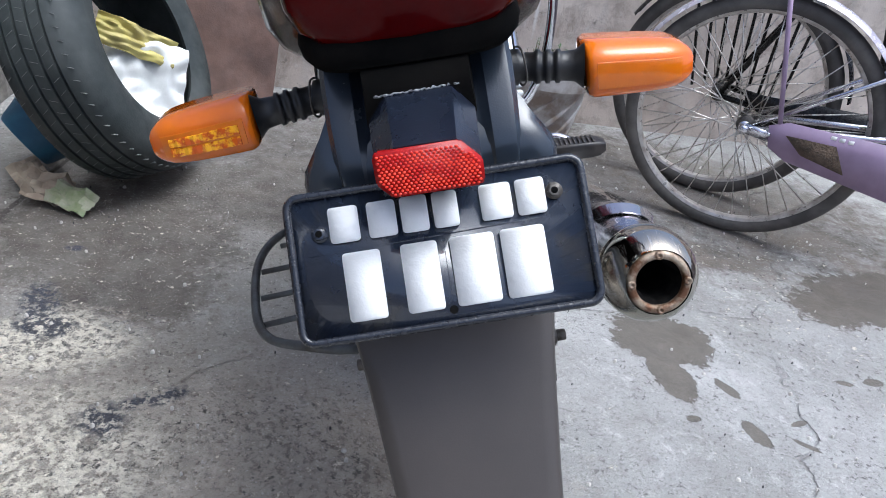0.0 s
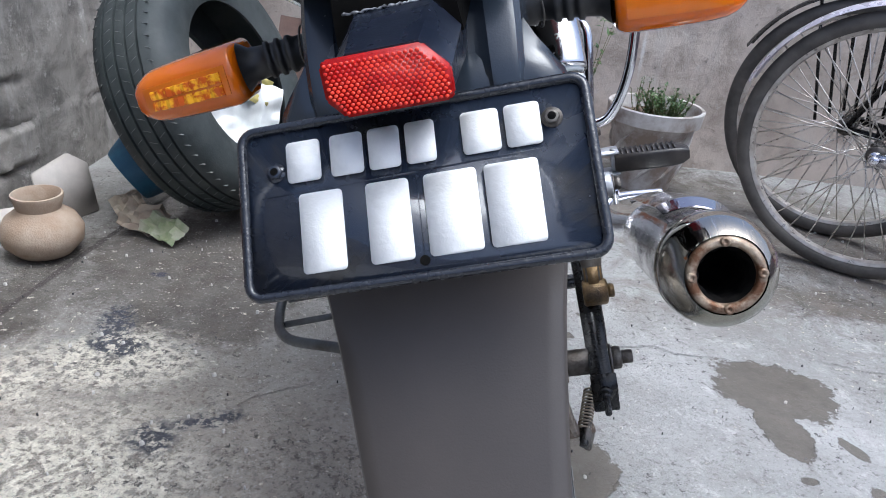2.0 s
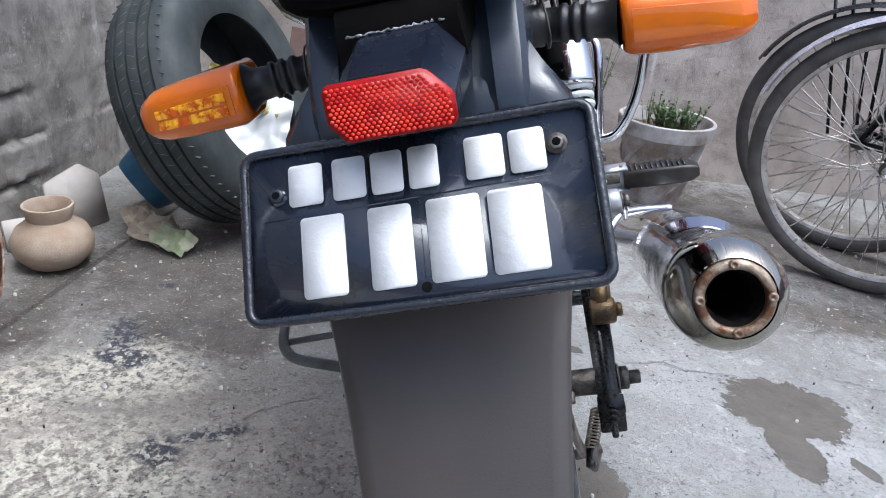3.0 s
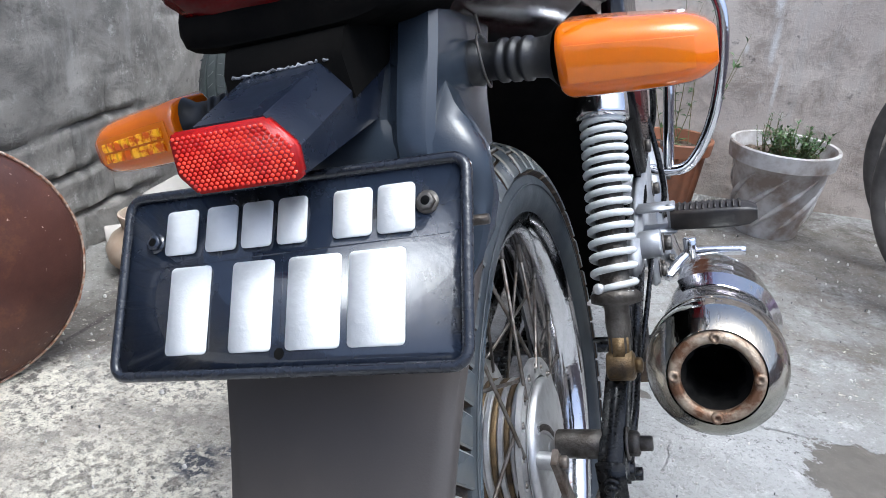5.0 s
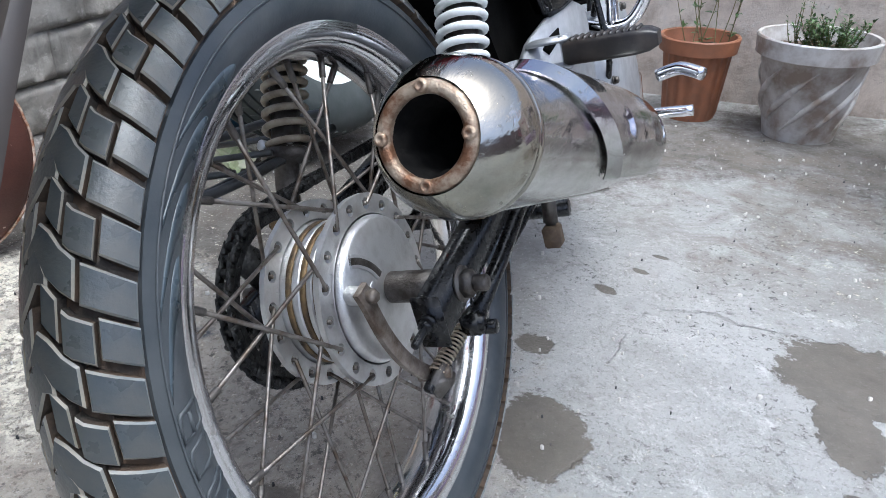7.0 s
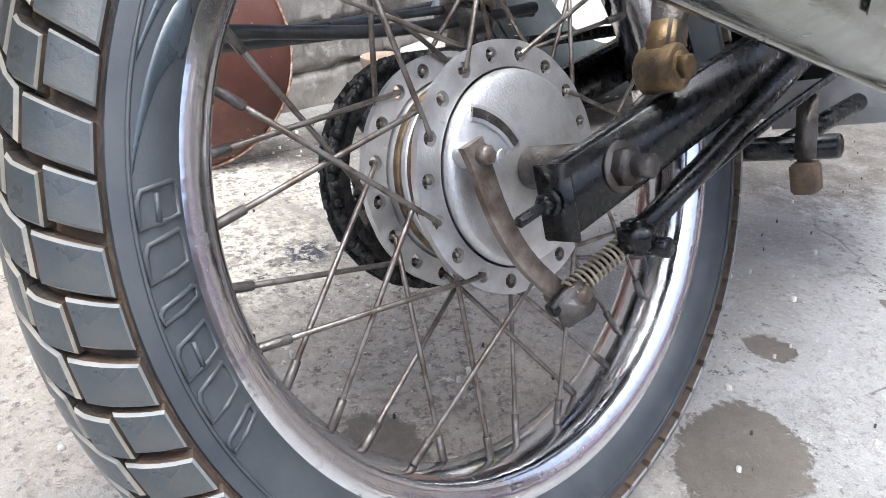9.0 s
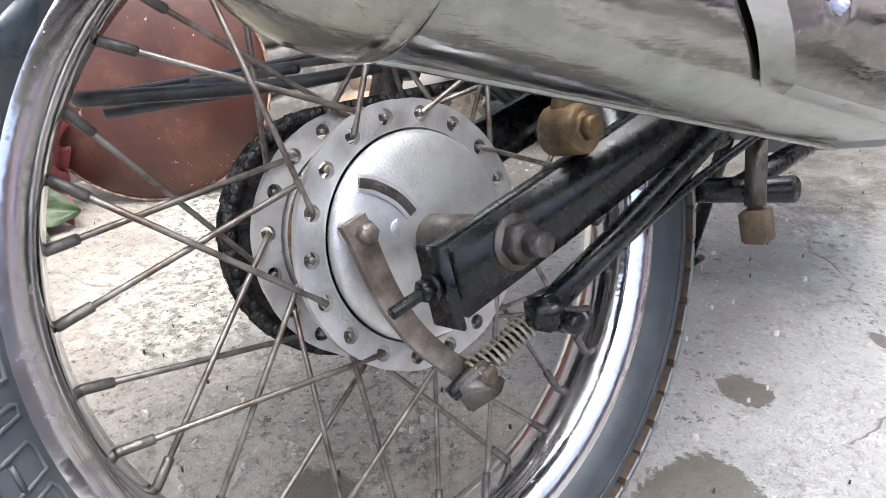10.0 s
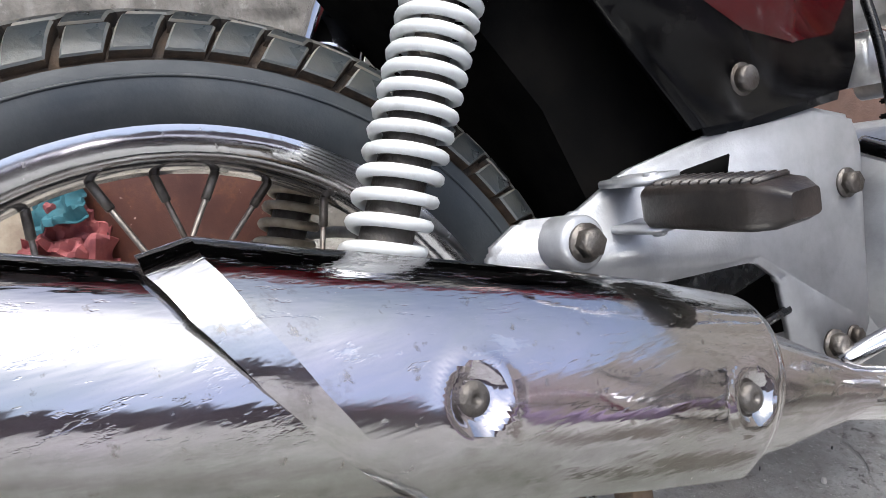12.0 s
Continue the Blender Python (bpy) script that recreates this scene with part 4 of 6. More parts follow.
path = [(0.47, 0.048 + 0.02)] + [(0.47 + (path[0][0] - 0.47) * k / 26, 0.068 + (path[0][1] - 0.068) * k / 26) for k in range(1, 26)] + path
path += [(path[-1][0] + (0.47 - path[-1][0]) * k / 26, path[-1][1] + (0.0 - path[-1][1]) * k / 26) for k in range(1, 27)]
bm = bmesh.new()
length, pts2 = [0.0], path
for a, b in zip(pts2, pts2[1:]):
    length.append(length[-1] + math.dist(a, b))


def on_path(d):
    for i in range(len(length) - 1):
        if length[i + 1] >= d:
            t = (d - length[i]) / max(length[i + 1] - length[i], 1e-6)
            return Vector((0, pts2[i][0] + t * (pts2[i + 1][0] - pts2[i][0]), pts2[i][1] + t * (pts2[i + 1][1] - pts2[i][1])))
    return Vector((0, *pts2[-1]))


link_n = int(length[-1] / 0.0127)
for k in range(link_n):
    p, q = on_path(k * 0.0127), on_path((k + 1) * 0.0127)
    rod(bm, p + Vector((-0.083, 0, 0)), p + Vector((-0.067, 0, 0)), 0.0036, 8)
    w = 0.0062 if k % 2 else 0.0046
    for sx in (-w, w):
        bar(bm, p + Vector((-0.075 + sx, 0, 0)) - (q - p) * 0.3, q + Vector((-0.075 + sx, 0, 0)) + (q - p) * 0.3, 0.0013, 0.0105, 0.0004)
part("chain", bm, [M_GREASE], BIKE, "oil-blackened drive chain")

# shock absorbers
def shock(s):
    low, top = Vector((0.105 * s, 0.069, 0.047)), Vector((0.105 * s, 0.225, 0.345))
    d = (top - low).normalized()
    n = (top - low).length
    m = along(low, top)
    bm = bmesh.new()
    lathe(bm, [(0.0, 0.0), (0.0, 0.011), (0.03, 0.0115), (0.04, 0.013), (0.062, 0.013), (0.066, 0.026), (0.074, 0.027), (0.078, 0.022), (0.082, 0.0155), (0.19, 0.0155), (0.24, 0.010), (0.27, 0.010)], m, 24)
    sh = part("shock_absorber", bm, M_STEEL, BIKE, "rear shock absorber with a pale grey coil spring")
    bm = bmesh.new()
    pts, turns, y0, y1 = [], 14.5, 0.074, 0.262
    for k in range(int(turns * 20) + 1):
        f = k / (turns * 20)
        g = y0 + (y1 - y0) * (f ** 0.80)
        a = 2 * math.pi * turns * f
        pts.append(m @ Vector((g, 0.0215 * math.cos(a), 0.0215 * math.sin(a))))
    tube(bm, pts, 0.0039, 8)
    part("coil_spring", bm, M_SPRING if s > 0 else M_SPRING_DIRTY, sh, "pale grey coil spring" if s > 0 else "grimy brown coil spring")
    bm = bmesh.new()
    lathe(bm, [(0.262, 0.0), (0.262, 0.0285), (0.268, 0.029), (0.318, 0.0275), (0.324, 0.020), (0.335, 0.012), (0.335, 0)], m, 32)
    part("top_cover", bm, M_CHROME, sh, "chrome spring cover")
    bm = bmesh.new()
    block(bm, (0.075, 0.0, 0.0), (0.012, 0.040, 0.036), m, 0.004)
    rod(bm, m @ Vector((0.080, 0.014, -0.024)), m @ Vector((0.080, 0.014, 0.024)), 0.006, 12)
    part("preload_ring", bm, M_ALLOY, sh)
    bm = bmesh.new()
    rod(bm, low + Vector((-0.014, 0, 0)), low + Vector((0.014, 0, 0)), 0.0155, 20)
    block(bm, (0.018, 0, 0), (0.03, 0.02, 0.024), m, 0.004)
    nut(bm, low + Vector((0.013 * s, 0, 0)), (s, 0, 0), 0.008, 0.009)
    part("clevis", bm, M_BRASS, sh, "tarnished lower mounting eye")
    bm = bmesh.new()
    rod(bm, top + Vector((-0.015, 0, 0)), top + Vector((0.02, 0, 0)), 0.014, 16)
    nut(bm, top + Vector((0.018 * s, 0, 0)), (s, 0, 0), 0.009, 0.012)
    part("top_bush", bm, M_STEEL, sh)


shock(1)
shock(-1)

# muffler
MUF = along((0.200, -0.158, 0.1705), (0.200, 0.242, 0.0325))
bm = bmesh.new()
lathe(bm, [(0.0562, 0.0465), (0.060, 0.0458), (0.14, 0.0462), (0.30, 0.0458), (0.40, 0.043), (0.47, 0.034), (0.54, 0.018), (0.56, 0.016)], MUF, 64)
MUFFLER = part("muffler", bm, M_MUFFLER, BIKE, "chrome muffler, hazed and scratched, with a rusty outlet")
bm = bmesh.new()
lathe(bm, [(0.002, 0.0325), (0.006, 0.0368), (0.013, 0.0411), (0.021, 0.0453), (0.030, 0.0479), (0.041, 0.0491), (0.0490, 0.0490), (0.0500, 0.0485), (0.0510, 0.0491), (0.0530, 0.0496), (0.0555, 0.0494), (0.0575, 0.0486), (0.0588, 0.0470), (0.0592, 0.044)], MUF, 64)
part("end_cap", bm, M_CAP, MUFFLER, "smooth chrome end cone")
bm = bmesh.new()
lathe(bm, [(0.0040, 0.0318), (0.0010, 0.0308), (-0.0006, 0.0285), (-0.0006, 0.0255), (0.0015, 0.0232), (0.006, 0.0232)], MUF, 48)
part("outlet_ring", bm, M_TIP, MUFFLER, "rusty outlet ring")
bm = bmesh.new()
rag = random.Random(5)
rows = []
for x, r0, r1 in ((0.004, 0.0238, 0.0238), (0.010, 0.0225, 0.0215), (0.011, 0.021, 0.0195), (0.09, 0.021, 0.020), (0.09, 0.001, 0.001)):
    rows.append([MUF @ Vector((x, rr * math.cos(a), rr * math.sin(a))) for a, rr in ((2 * math.pi * k / 40, r0 + (r1 - r0) * (k % 4 < 2)) for k in range(40))])
loft(bm, rows, closed=True)
part("outlet_bore", bm, M_SOOT, MUFFLER, "sooty outlet bore")
for k in range(4):
    a = radians(4 + 90 * k)
    c = MUF @ Vector((0, 0.0272 * math.cos(a), 0.0272 * math.sin(a)))
    ax = (MUF.to_3x3() @ Vector((-1, 0, 0))).normalized()
    bm = bmesh.new()
    lathe(bm, [(0, 0.0042), (0.0022, 0.0042), (0.0032, 0.0032), (0.0032, 0.0018), (0.0014, 0.0014), (0.0014, 0)], along(c - ax * 0.0005, c + ax), 12)
    part("screw", bm, M_TIP, MUFFLER)

# heat shield on the muffler's outer side
SIDE = -1 if (MUF.to_3x3() @ Vector((0, -1, 0))).x > 0 else 1


def on_muffler(s_, phi, r):
    """A place round the muffler: s_ from its outlet, phi up from its outer side."""
    return MUF @ Vector((s_, SIDE * r * math.cos(phi), r * math.sin(phi)))


def stepped(x, rows):
    for (a, u), (b, v) in zip(rows, rows[1:]):
        if x <= b:
            return u + (v - u) * max(0.0, (x - a) / (b - a))
    return rows[-1][1]


def ease(x):
    x = min(max(x, 0.0), 1.0)
    return x * x * (3 - 2 * x)


bm = bmesh.new()
FLANGE, nphi = 0.0175, 72
rim_rows, main_rows = [], []
for i in range(nphi + 1):
    deg = 118 - 165 * i / nphi
    phi = radians(deg)
    s0 = stepped(-deg, [(-118, 0.142), (-84, 0.133), (-62, 0.1355), (-37, 0.1495), (-10, 0.174), (14, 0.200), (38, 0.227), (47, 0.2375)])
    s1 = stepped(-deg, [(-118, 0.452), (-82, 0.449), (-44, 0.438), (0, 0.430), (38, 0.424), (47, 0.412)])
    low = min(max((deg + 47) / 9.167, 0.0), 1.0)

    def shield_point(s_):
        lift = min(max((s_ - s0) / FLANGE, 0.0), 1.0) * (0.25 + 0.75 * low)
        r = 0.0490 + 0.0085 * lift - 0.007 * ease(1 - (s1 - s_) / 0.020) ** 2
        r -= 0.0035 * ease((s_ - 0.34) / 0.10)
        for bs in (0.2505, 0.4000):
            dd = math.hypot(s_ - bs, 0.055 * (phi - radians(7.5)))
            r -= 0.0042 * (1 - ease((dd - 0.0075) / 0.0055))
            r += 0.0010 * math.exp(-(((dd - 0.015) / 0.003) ** 2))
        r += 0.0007 * noise.noise((s_ * 22, phi * 2.2, 1))
        return on_muffler(s_, phi, r)

    rim_rows.append([shield_point(s0 + FLANGE * j / 6) for j in range(7)])
    main_rows.append([shield_point(s0 + FLANGE + (s1 - s0 - FLANGE) * j / 110) for j in range(111)])
loft(bm, rim_rows)
loft(bm, main_rows)
thicken(bm, 0.0014)
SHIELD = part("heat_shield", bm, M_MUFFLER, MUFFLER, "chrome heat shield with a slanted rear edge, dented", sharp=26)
bm = tube(bmesh.new(), [on_muffler(0.06 + 0.34 * k / 20, radians(-97), 0.0462) for k in range(21)], 0.0022, 8)
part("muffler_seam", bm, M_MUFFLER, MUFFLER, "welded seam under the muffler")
for bs in (0.2505, 0.4000):
    p, q = on_muffler(bs, radians(7.5), 0.0505), on_muffler(bs, radians(7.5), 0.06)
    bm = bmesh.new()
    lathe(bm, [(0, 0.0072), (0.0022, 0.0072), (0.0040, 0.0062), (0.0050, 0.0036), (0.0048, 0.0018), (0.0036, 0.0016), (0.0036, 0)], along(p, q), 20)
    part("shield_bolt", bm, M_STEEL, MUFFLER)
bm = bmesh.new()
tube(bm, curve([(0.200, 0.345, -0.005), (0.195, 0.42, -0.03), (0.165, 0.52, -0.06), (0.13, 0.68, -0.075), (0.10, 0.86, -0.03)], 8), 0.017, 16)
part("exhaust_pipe", bm, M_CHROME, BIKE, "chrome exhaust pipe")

# number plate: black, rolled rim, white paint shown as plain bars
PLT = Matrix(((1, 0, 0, 0.0), (0, 0.580, -0.815, -0.311), (0, 0.815, 0.580, 0.3335), (0, 0, 0, 1)))
PW, PH = 0.1015, 0.0505


def rounded(w, h, r, n=5):
    pts = []
    for cx, cy, a0 in ((w - r, h - r, 0), (-w + r, h - r, 90), (-w + r, -h + r, 180), (w - r, -h + r, 270)):
        pts += [(cx + r * math.cos(radians(a0 + 90 * k / n)), cy + r * math.sin(radians(a0 + 90 * k / n))) for k in range(n + 1)]
    return pts


bm = bmesh.new()
slab(bm, rounded(PW - 0.002, PH - 0.002, 0.008), PLT @ pose(0, 0, -0.001), 0.0016, 0.0)
PLATE = part("number_plate", bm, M_PLATE, BIKE, "glossy black metal number plate with hand-painted white marks shown as bars")
bm = bmesh.new()
tube(bm, [PLT @ Vector((x, y, 0.0008)) for x, y in rounded(PW - 0.001, PH - 0.001, 0.008)], 0.0030, 8, closed=True)
part("plate_rim", bm, M_PLATERIM, PLATE, "rolled black rim, paint worn through")
marks = [(cx, 0.0272, w, 0.0246) for cx, w in ((-0.0631, 0.0205), (-0.0371, 0.0195), (-0.0149, 0.0185), (0.0063, 0.0172), (0.0407, 0.0215), (0.0644, 0.0198))]
marks += [(cx, -0.0158, w, 0.0468) for cx, w in ((-0.0546, 0.0258), (-0.0155, 0.0250), (0.0205, 0.0300), (0.0547, 0.0300))]
for cx, cy, w, h in marks:
    bm = bmesh.new()
    slab(bm, rounded(w / 2, h / 2, 0.0025, 3), PLT @ pose(cx, cy, 0.0007), 0.0008, 0.0)
    part("painted_bar", bm, M_WHITE, PLATE)
for p, q in (((-0.090, 0.0085), (0.002, 0.0105)), ((0.002, 0.0105), (0.092, 0.0125)), ((0.0018, 0.0100), (0.0020, -0.037))):
    bm = tube(bmesh.new(), [PLT @ Vector((*p, 0.0005)), PLT @ Vector((*q, 0.0005))], 0.0003, 6)
    part("plate_seam", bm, M_PLATE, PLATE, "thin worn seam across the plate")
for sx in (-1, 1):
    bm = bmesh.new()
    nut(bm, PLT @ Vector((0.0805 * sx, 0.0257 + 0.0028 * sx, 0.0006)), PLT.to_3x3() @ Vector((0, 0, 1)), 0.0046, 0.0032)
    lathe(bm, [(0.0034, 0.0), (0.0034, 0.0022), (0.0030, 0.0026)], PLT @ pose(0.0805 * sx, 0.0257 + 0.0028 * sx, 0.0006, 0, -90, 0), 12, mat=1)
    part("plate_bolt", bm, [M_STEEL if sx > 0 else M_PLATE, M_SOOT], PLATE)
bm = bmesh.new()
lathe(bm, [(0.0011, 0.0), (0.0011, 0.0024), (0.0008, 0.003)], PLT @ pose(0.002, -0.0405, 0, 0, -90, 0), 12)
part("plate_hole", bm, M_SOOT, PLATE)
bm = rod(bmesh.new(), PLT @ Vector((0.085, 0.022, -0.016)), PLT @ Vector((0.106, 0.022, -0.016)), 0.0027, 12)
part("bracket_stud", bm, M_STEEL, PLATE, "short steel stud behind the plate")
bm = bmesh.new()
for sx in (-1, 1):
    bar(bm, PLT @ Vector((0.081 * sx, 0.026, -0.001)), PLT @ Vector((0.081 * sx * 0.85, 0.03, -0.055)), 0.008, 0.008)
    rod(bm, PLT @ Vector((0.081 * sx, 0.026, -0.03)), PLT @ Vector((0.081 * sx, 0.026, 0)), 0.003, 8)
bar(bm, PLT @ Vector((-0.07, 0.03, -0.03)), PLT @ Vector((0.07, 0.03, -0.03)), 0.012, 0.004)
part("plate_bracket", bm, M_STEEL, BIKE, "steel plate bracket")

# rear mudguard and flap
def fl(z, back=0.0):
    """The flap's rear face: its y at height z."""
    return -0.290 - 0.72 * (0.26 - z) + back


def guard_row(z, w, d, y=None):
    if y is None:
        y = fl(z) if z < 0.33 else -0.2400
    row = [(-w, y + d, z + d * (0.55 if z < 0.31 else 0.0)), (-w, y + 0.012, z + 0.007), (-w + 0.004, y + 0.003, z + 0.002), (-w + 0.014, y, z), (-w * 0.4, y - 0.001, z), (0, y - 0.0015, z)]
    return row + [(-x, yy, zz) for x, yy, zz in row[-2::-1]]


bm = bmesh.new()
loft(bm, [guard_row(*r) for r in ((0.2995, 0.0868, 0.016), (0.26, 0.079, 0.022), (0.23, 0.073, 0.026), (0.20, 0.0685, 0.030), (0.15, 0.062, 0.035), (0.10, 0.057, 0.028), (0.06, 0.053, 0.022))])
thicken(bm, 0.003)
MUD = part("rear_mudguard", bm, M_FLAP, BIKE, "dusty black plastic rear mudguard with a long flap", sharp=50)
bm = bmesh.new()
loft(bm, [guard_row(*r) for r in ((0.404, 0.068, 0.03, -0.2060), (0.393, 0.0725, 0.03, -0.2190), (0.383, 0.0785, 0.03, -0.2300), (0.373, 0.086, 0.03, -0.2370), (0.362, 0.0935, 0.022, -0.2395), (0.352, 0.096, 0.014), (0.335, 0.096, 0.014), (0.318, 0.092, 0.015), (0.3005, 0.087, 0.016))])
thicken(bm, 0.003)
part("plate_surround", bm, M_PLASTIC, MUD, "faded black plastic panel behind the number plate", sharp=50)

# tail: lamp hood, reflector, lamp, indicators
bm = bmesh.new()
rows = []
for z, yr, xr in ((0.446, -0.192, 0.067), (0.423, -0.209, 0.0675), (0.400, -0.2265, 0.067), (0.385, -0.2365, 0.066), (0.3755, -0.2415, 0.0655), (0.362, -0.2435, 0.065), (0.345, -0.2440, 0.064)):
    yc = yr + 0.009
    row = [(0, yc, z), (0.040, yc, z), (0.043, yc - 0.0015, z), (0.0490, yr + 0.001, z), (xr - 0.004, yr, z), (xr, yr + 0.0012, z), (xr + 0.004, yr + 0.007, z), (xr + 0.008, yr + 0.05, z), (xr + 0.008, yr + 0.11, z)]
    rows.append([(-x, y, q) for x, y, q in row[:0:-1]] + row)
loft(bm, rows)
thicken(bm, 0.003)
TAIL = part("tail_bracket", bm, M_PLASTIC, BIKE, "black plastic tail bracket below the lamp", sharp=22)
bm = bmesh.new()
def hood(y, top, bot, w):
    return [(-w + 0.003, y, bot), (-w, y - 0.001, top - 0.017), (-w + 0.014, y - 0.002, top), (w - 0.014, y - 0.002, top), (w, y - 0.001, top - 0.017), (w - 0.003, y, bot)]
loft(bm, [hood(-0.19, 0.438, 0.392, 0.0395), hood(-0.245, 0.4285, 0.388, 0.0375), hood(-0.3135, 0.4135, 0.3825, 0.0335)], closed=True, cap=True)
bmesh.ops.recalc_face_normals(bm, faces=bm.faces)
part("plate_lamp_hood", bm, M_HOOD, BIKE, "black plastic hood over the number plate", sharp=25)
REF = Matrix(((1, 0, 0, 0), (0, 0.10, -0.995, -0.3155), (0, 0.995, 0.10, 0.3975), (0, 0, 0, 1)))
bm = bmesh.new()
outline = [(-0.025, -0.016), (0.031, -0.016), (0.034, -0.013), (0.034, 0.001), (0.021, 0.015), (-0.031, 0.015), (-0.034, 0.012), (-0.034, -0.006)]
slab(bm, outline, REF @ pose(0, 0, -0.002), 0.006, 0.0012)
REFL = part("reflector", bm, M_GLASSRED, BIKE, "red honeycomb reflector", sharp=25)
bm = bmesh.new()
for i in range(-11, 12):
    for j in range(-7, 8):
        x, y = i * 0.0031 + (j % 2) * 0.00155, j * 0.00195
        if -0.0315 < x < 0.0315 and -0.0142 < y < 0.0132 and not x + 0.93 * y > 0.0318 and not x + 0.9 * y < -0.0368:
            lathe(bm, [(0.0, 0.00112), (0.0005, 0.0008), (0.0007, 0.0003), (0.00072, 0)], REF @ pose(x, y, 0.004, 0, -90, 0) @ Matrix.Diagonal((1, 0.92, 1.12, 1)), 6)
tagged(part("reflector_facet", bm, M_FACET, REFL, "tiny moulded facets, their glints painted as brighter red", sharp=15), kind="stuff")

bm = bmesh.new()
def lampring(y, z0, z1, w):
    pts = []
    for k in range(20):
        a = 2 * math.pi * k / 20
        c, s_ = math.cos(a), math.sin(a)
        pts.append((w * math.copysign(abs(c) ** 0.55, c), y, (z0 + z1) / 2 + (z1 - z0) / 2 * math.copysign(abs(s_) ** 0.6, s_)))
    return pts
loft(bm, [lampring(-0.10, 0.444, 0.60, 0.100), lampring(-0.17, 0.446, 0.60, 0.092), lampring(-0.224, 0.450, 0.59, 0.084), lampring(-0.240, 0.456, 0.580, 0.078), lampring(-0.248, 0.466, 0.57, 0.068)], closed=True, cap=True)
bmesh.ops.recalc_face_normals(bm, faces=bm.faces)
TLAMP = part("tail_lamp", bm, M_TAIL, BIKE, "dark red tail lamp lens", sharp=50)
# base widened in near-black to carry the shade below the lens
bm = bmesh.new()
loft(bm, [lampring(-0.06, 0.415, 0.47, 0.086), lampring(-0.17, 0.430, 0.475, 0.083), lampring(-0.205, 0.436, 0.478, 0.080), lampring(-0.225, 0.440, 0.478, 0.075), lampring(-0.238, 0.440, 0.470, 0.068), lampring(-0.244, 0.444, 0.462, 0.060)], closed=True, cap=True)
bmesh.ops.recalc_face_normals(bm, faces=bm.faces)
part("lamp_base", bm, M_DARK, TLAMP, "black base under the lens, shade put into its colour", sharp=50)
# added piece: its black colour stands for the lamp's shade on the hood
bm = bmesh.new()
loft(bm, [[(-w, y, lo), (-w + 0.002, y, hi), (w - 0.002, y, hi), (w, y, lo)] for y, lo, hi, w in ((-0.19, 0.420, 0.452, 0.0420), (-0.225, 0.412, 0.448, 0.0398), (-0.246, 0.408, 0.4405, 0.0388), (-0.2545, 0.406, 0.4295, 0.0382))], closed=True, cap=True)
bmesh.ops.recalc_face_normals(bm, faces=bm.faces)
part("hood_shade", bm, M_DARK, TLAMP, "added black skirt standing in for the shade over the hood", sharp=40)
bm = bmesh.new()
loft(bm, [lampring(-0.09, 0.440, 0.62, 0.102), lampring(0.05, 0.435, 0.66, 0.125), lampring(0.25, 0.40, 0.66, 0.14), lampring(0.5, 0.36, 0.64, 0.135)], closed=True, cap=True)
bmesh.ops.recalc_face_normals(bm, faces=bm.faces)
part("tail_cowl", bm, M_RED, BIKE, "dark red gloss painted tail panel", sharp=50)


bm = bmesh.new()
loft(bm, [lampring(-0.205, 0.448, 0.56, 0.086), lampring(-0.175, 0.430, 0.565, 0.104), lampring(-0.13, 0.417, 0.57, 0.117), lampring(-0.05, 0.402, 0.575, 0.127), lampring(0.05, 0.388, 0.575, 0.134)], closed=True, cap=True)
bmesh.ops.recalc_face_normals(bm, faces=bm.faces)
part("tail_side", bm, M_SHELL, BIKE, "glossy black lower shell of the tail", sharp=50)
bm = bmesh.new()
rj = random.Random(9)
tube(bm, [(-0.030 + 0.0015 * k, -0.2570 + 0.0035 * k / 40 + rj.uniform(-0.0010, 0.0010), 0.4276 + rj.uniform(-0.0006, 0.0006)) for k in range(41)], [rj.uniform(0.0003, 0.0012) for _ in range(41)], 7)
part("glue_seam", bm, M_GLUE, TAIL, "rough grey line of old glue")


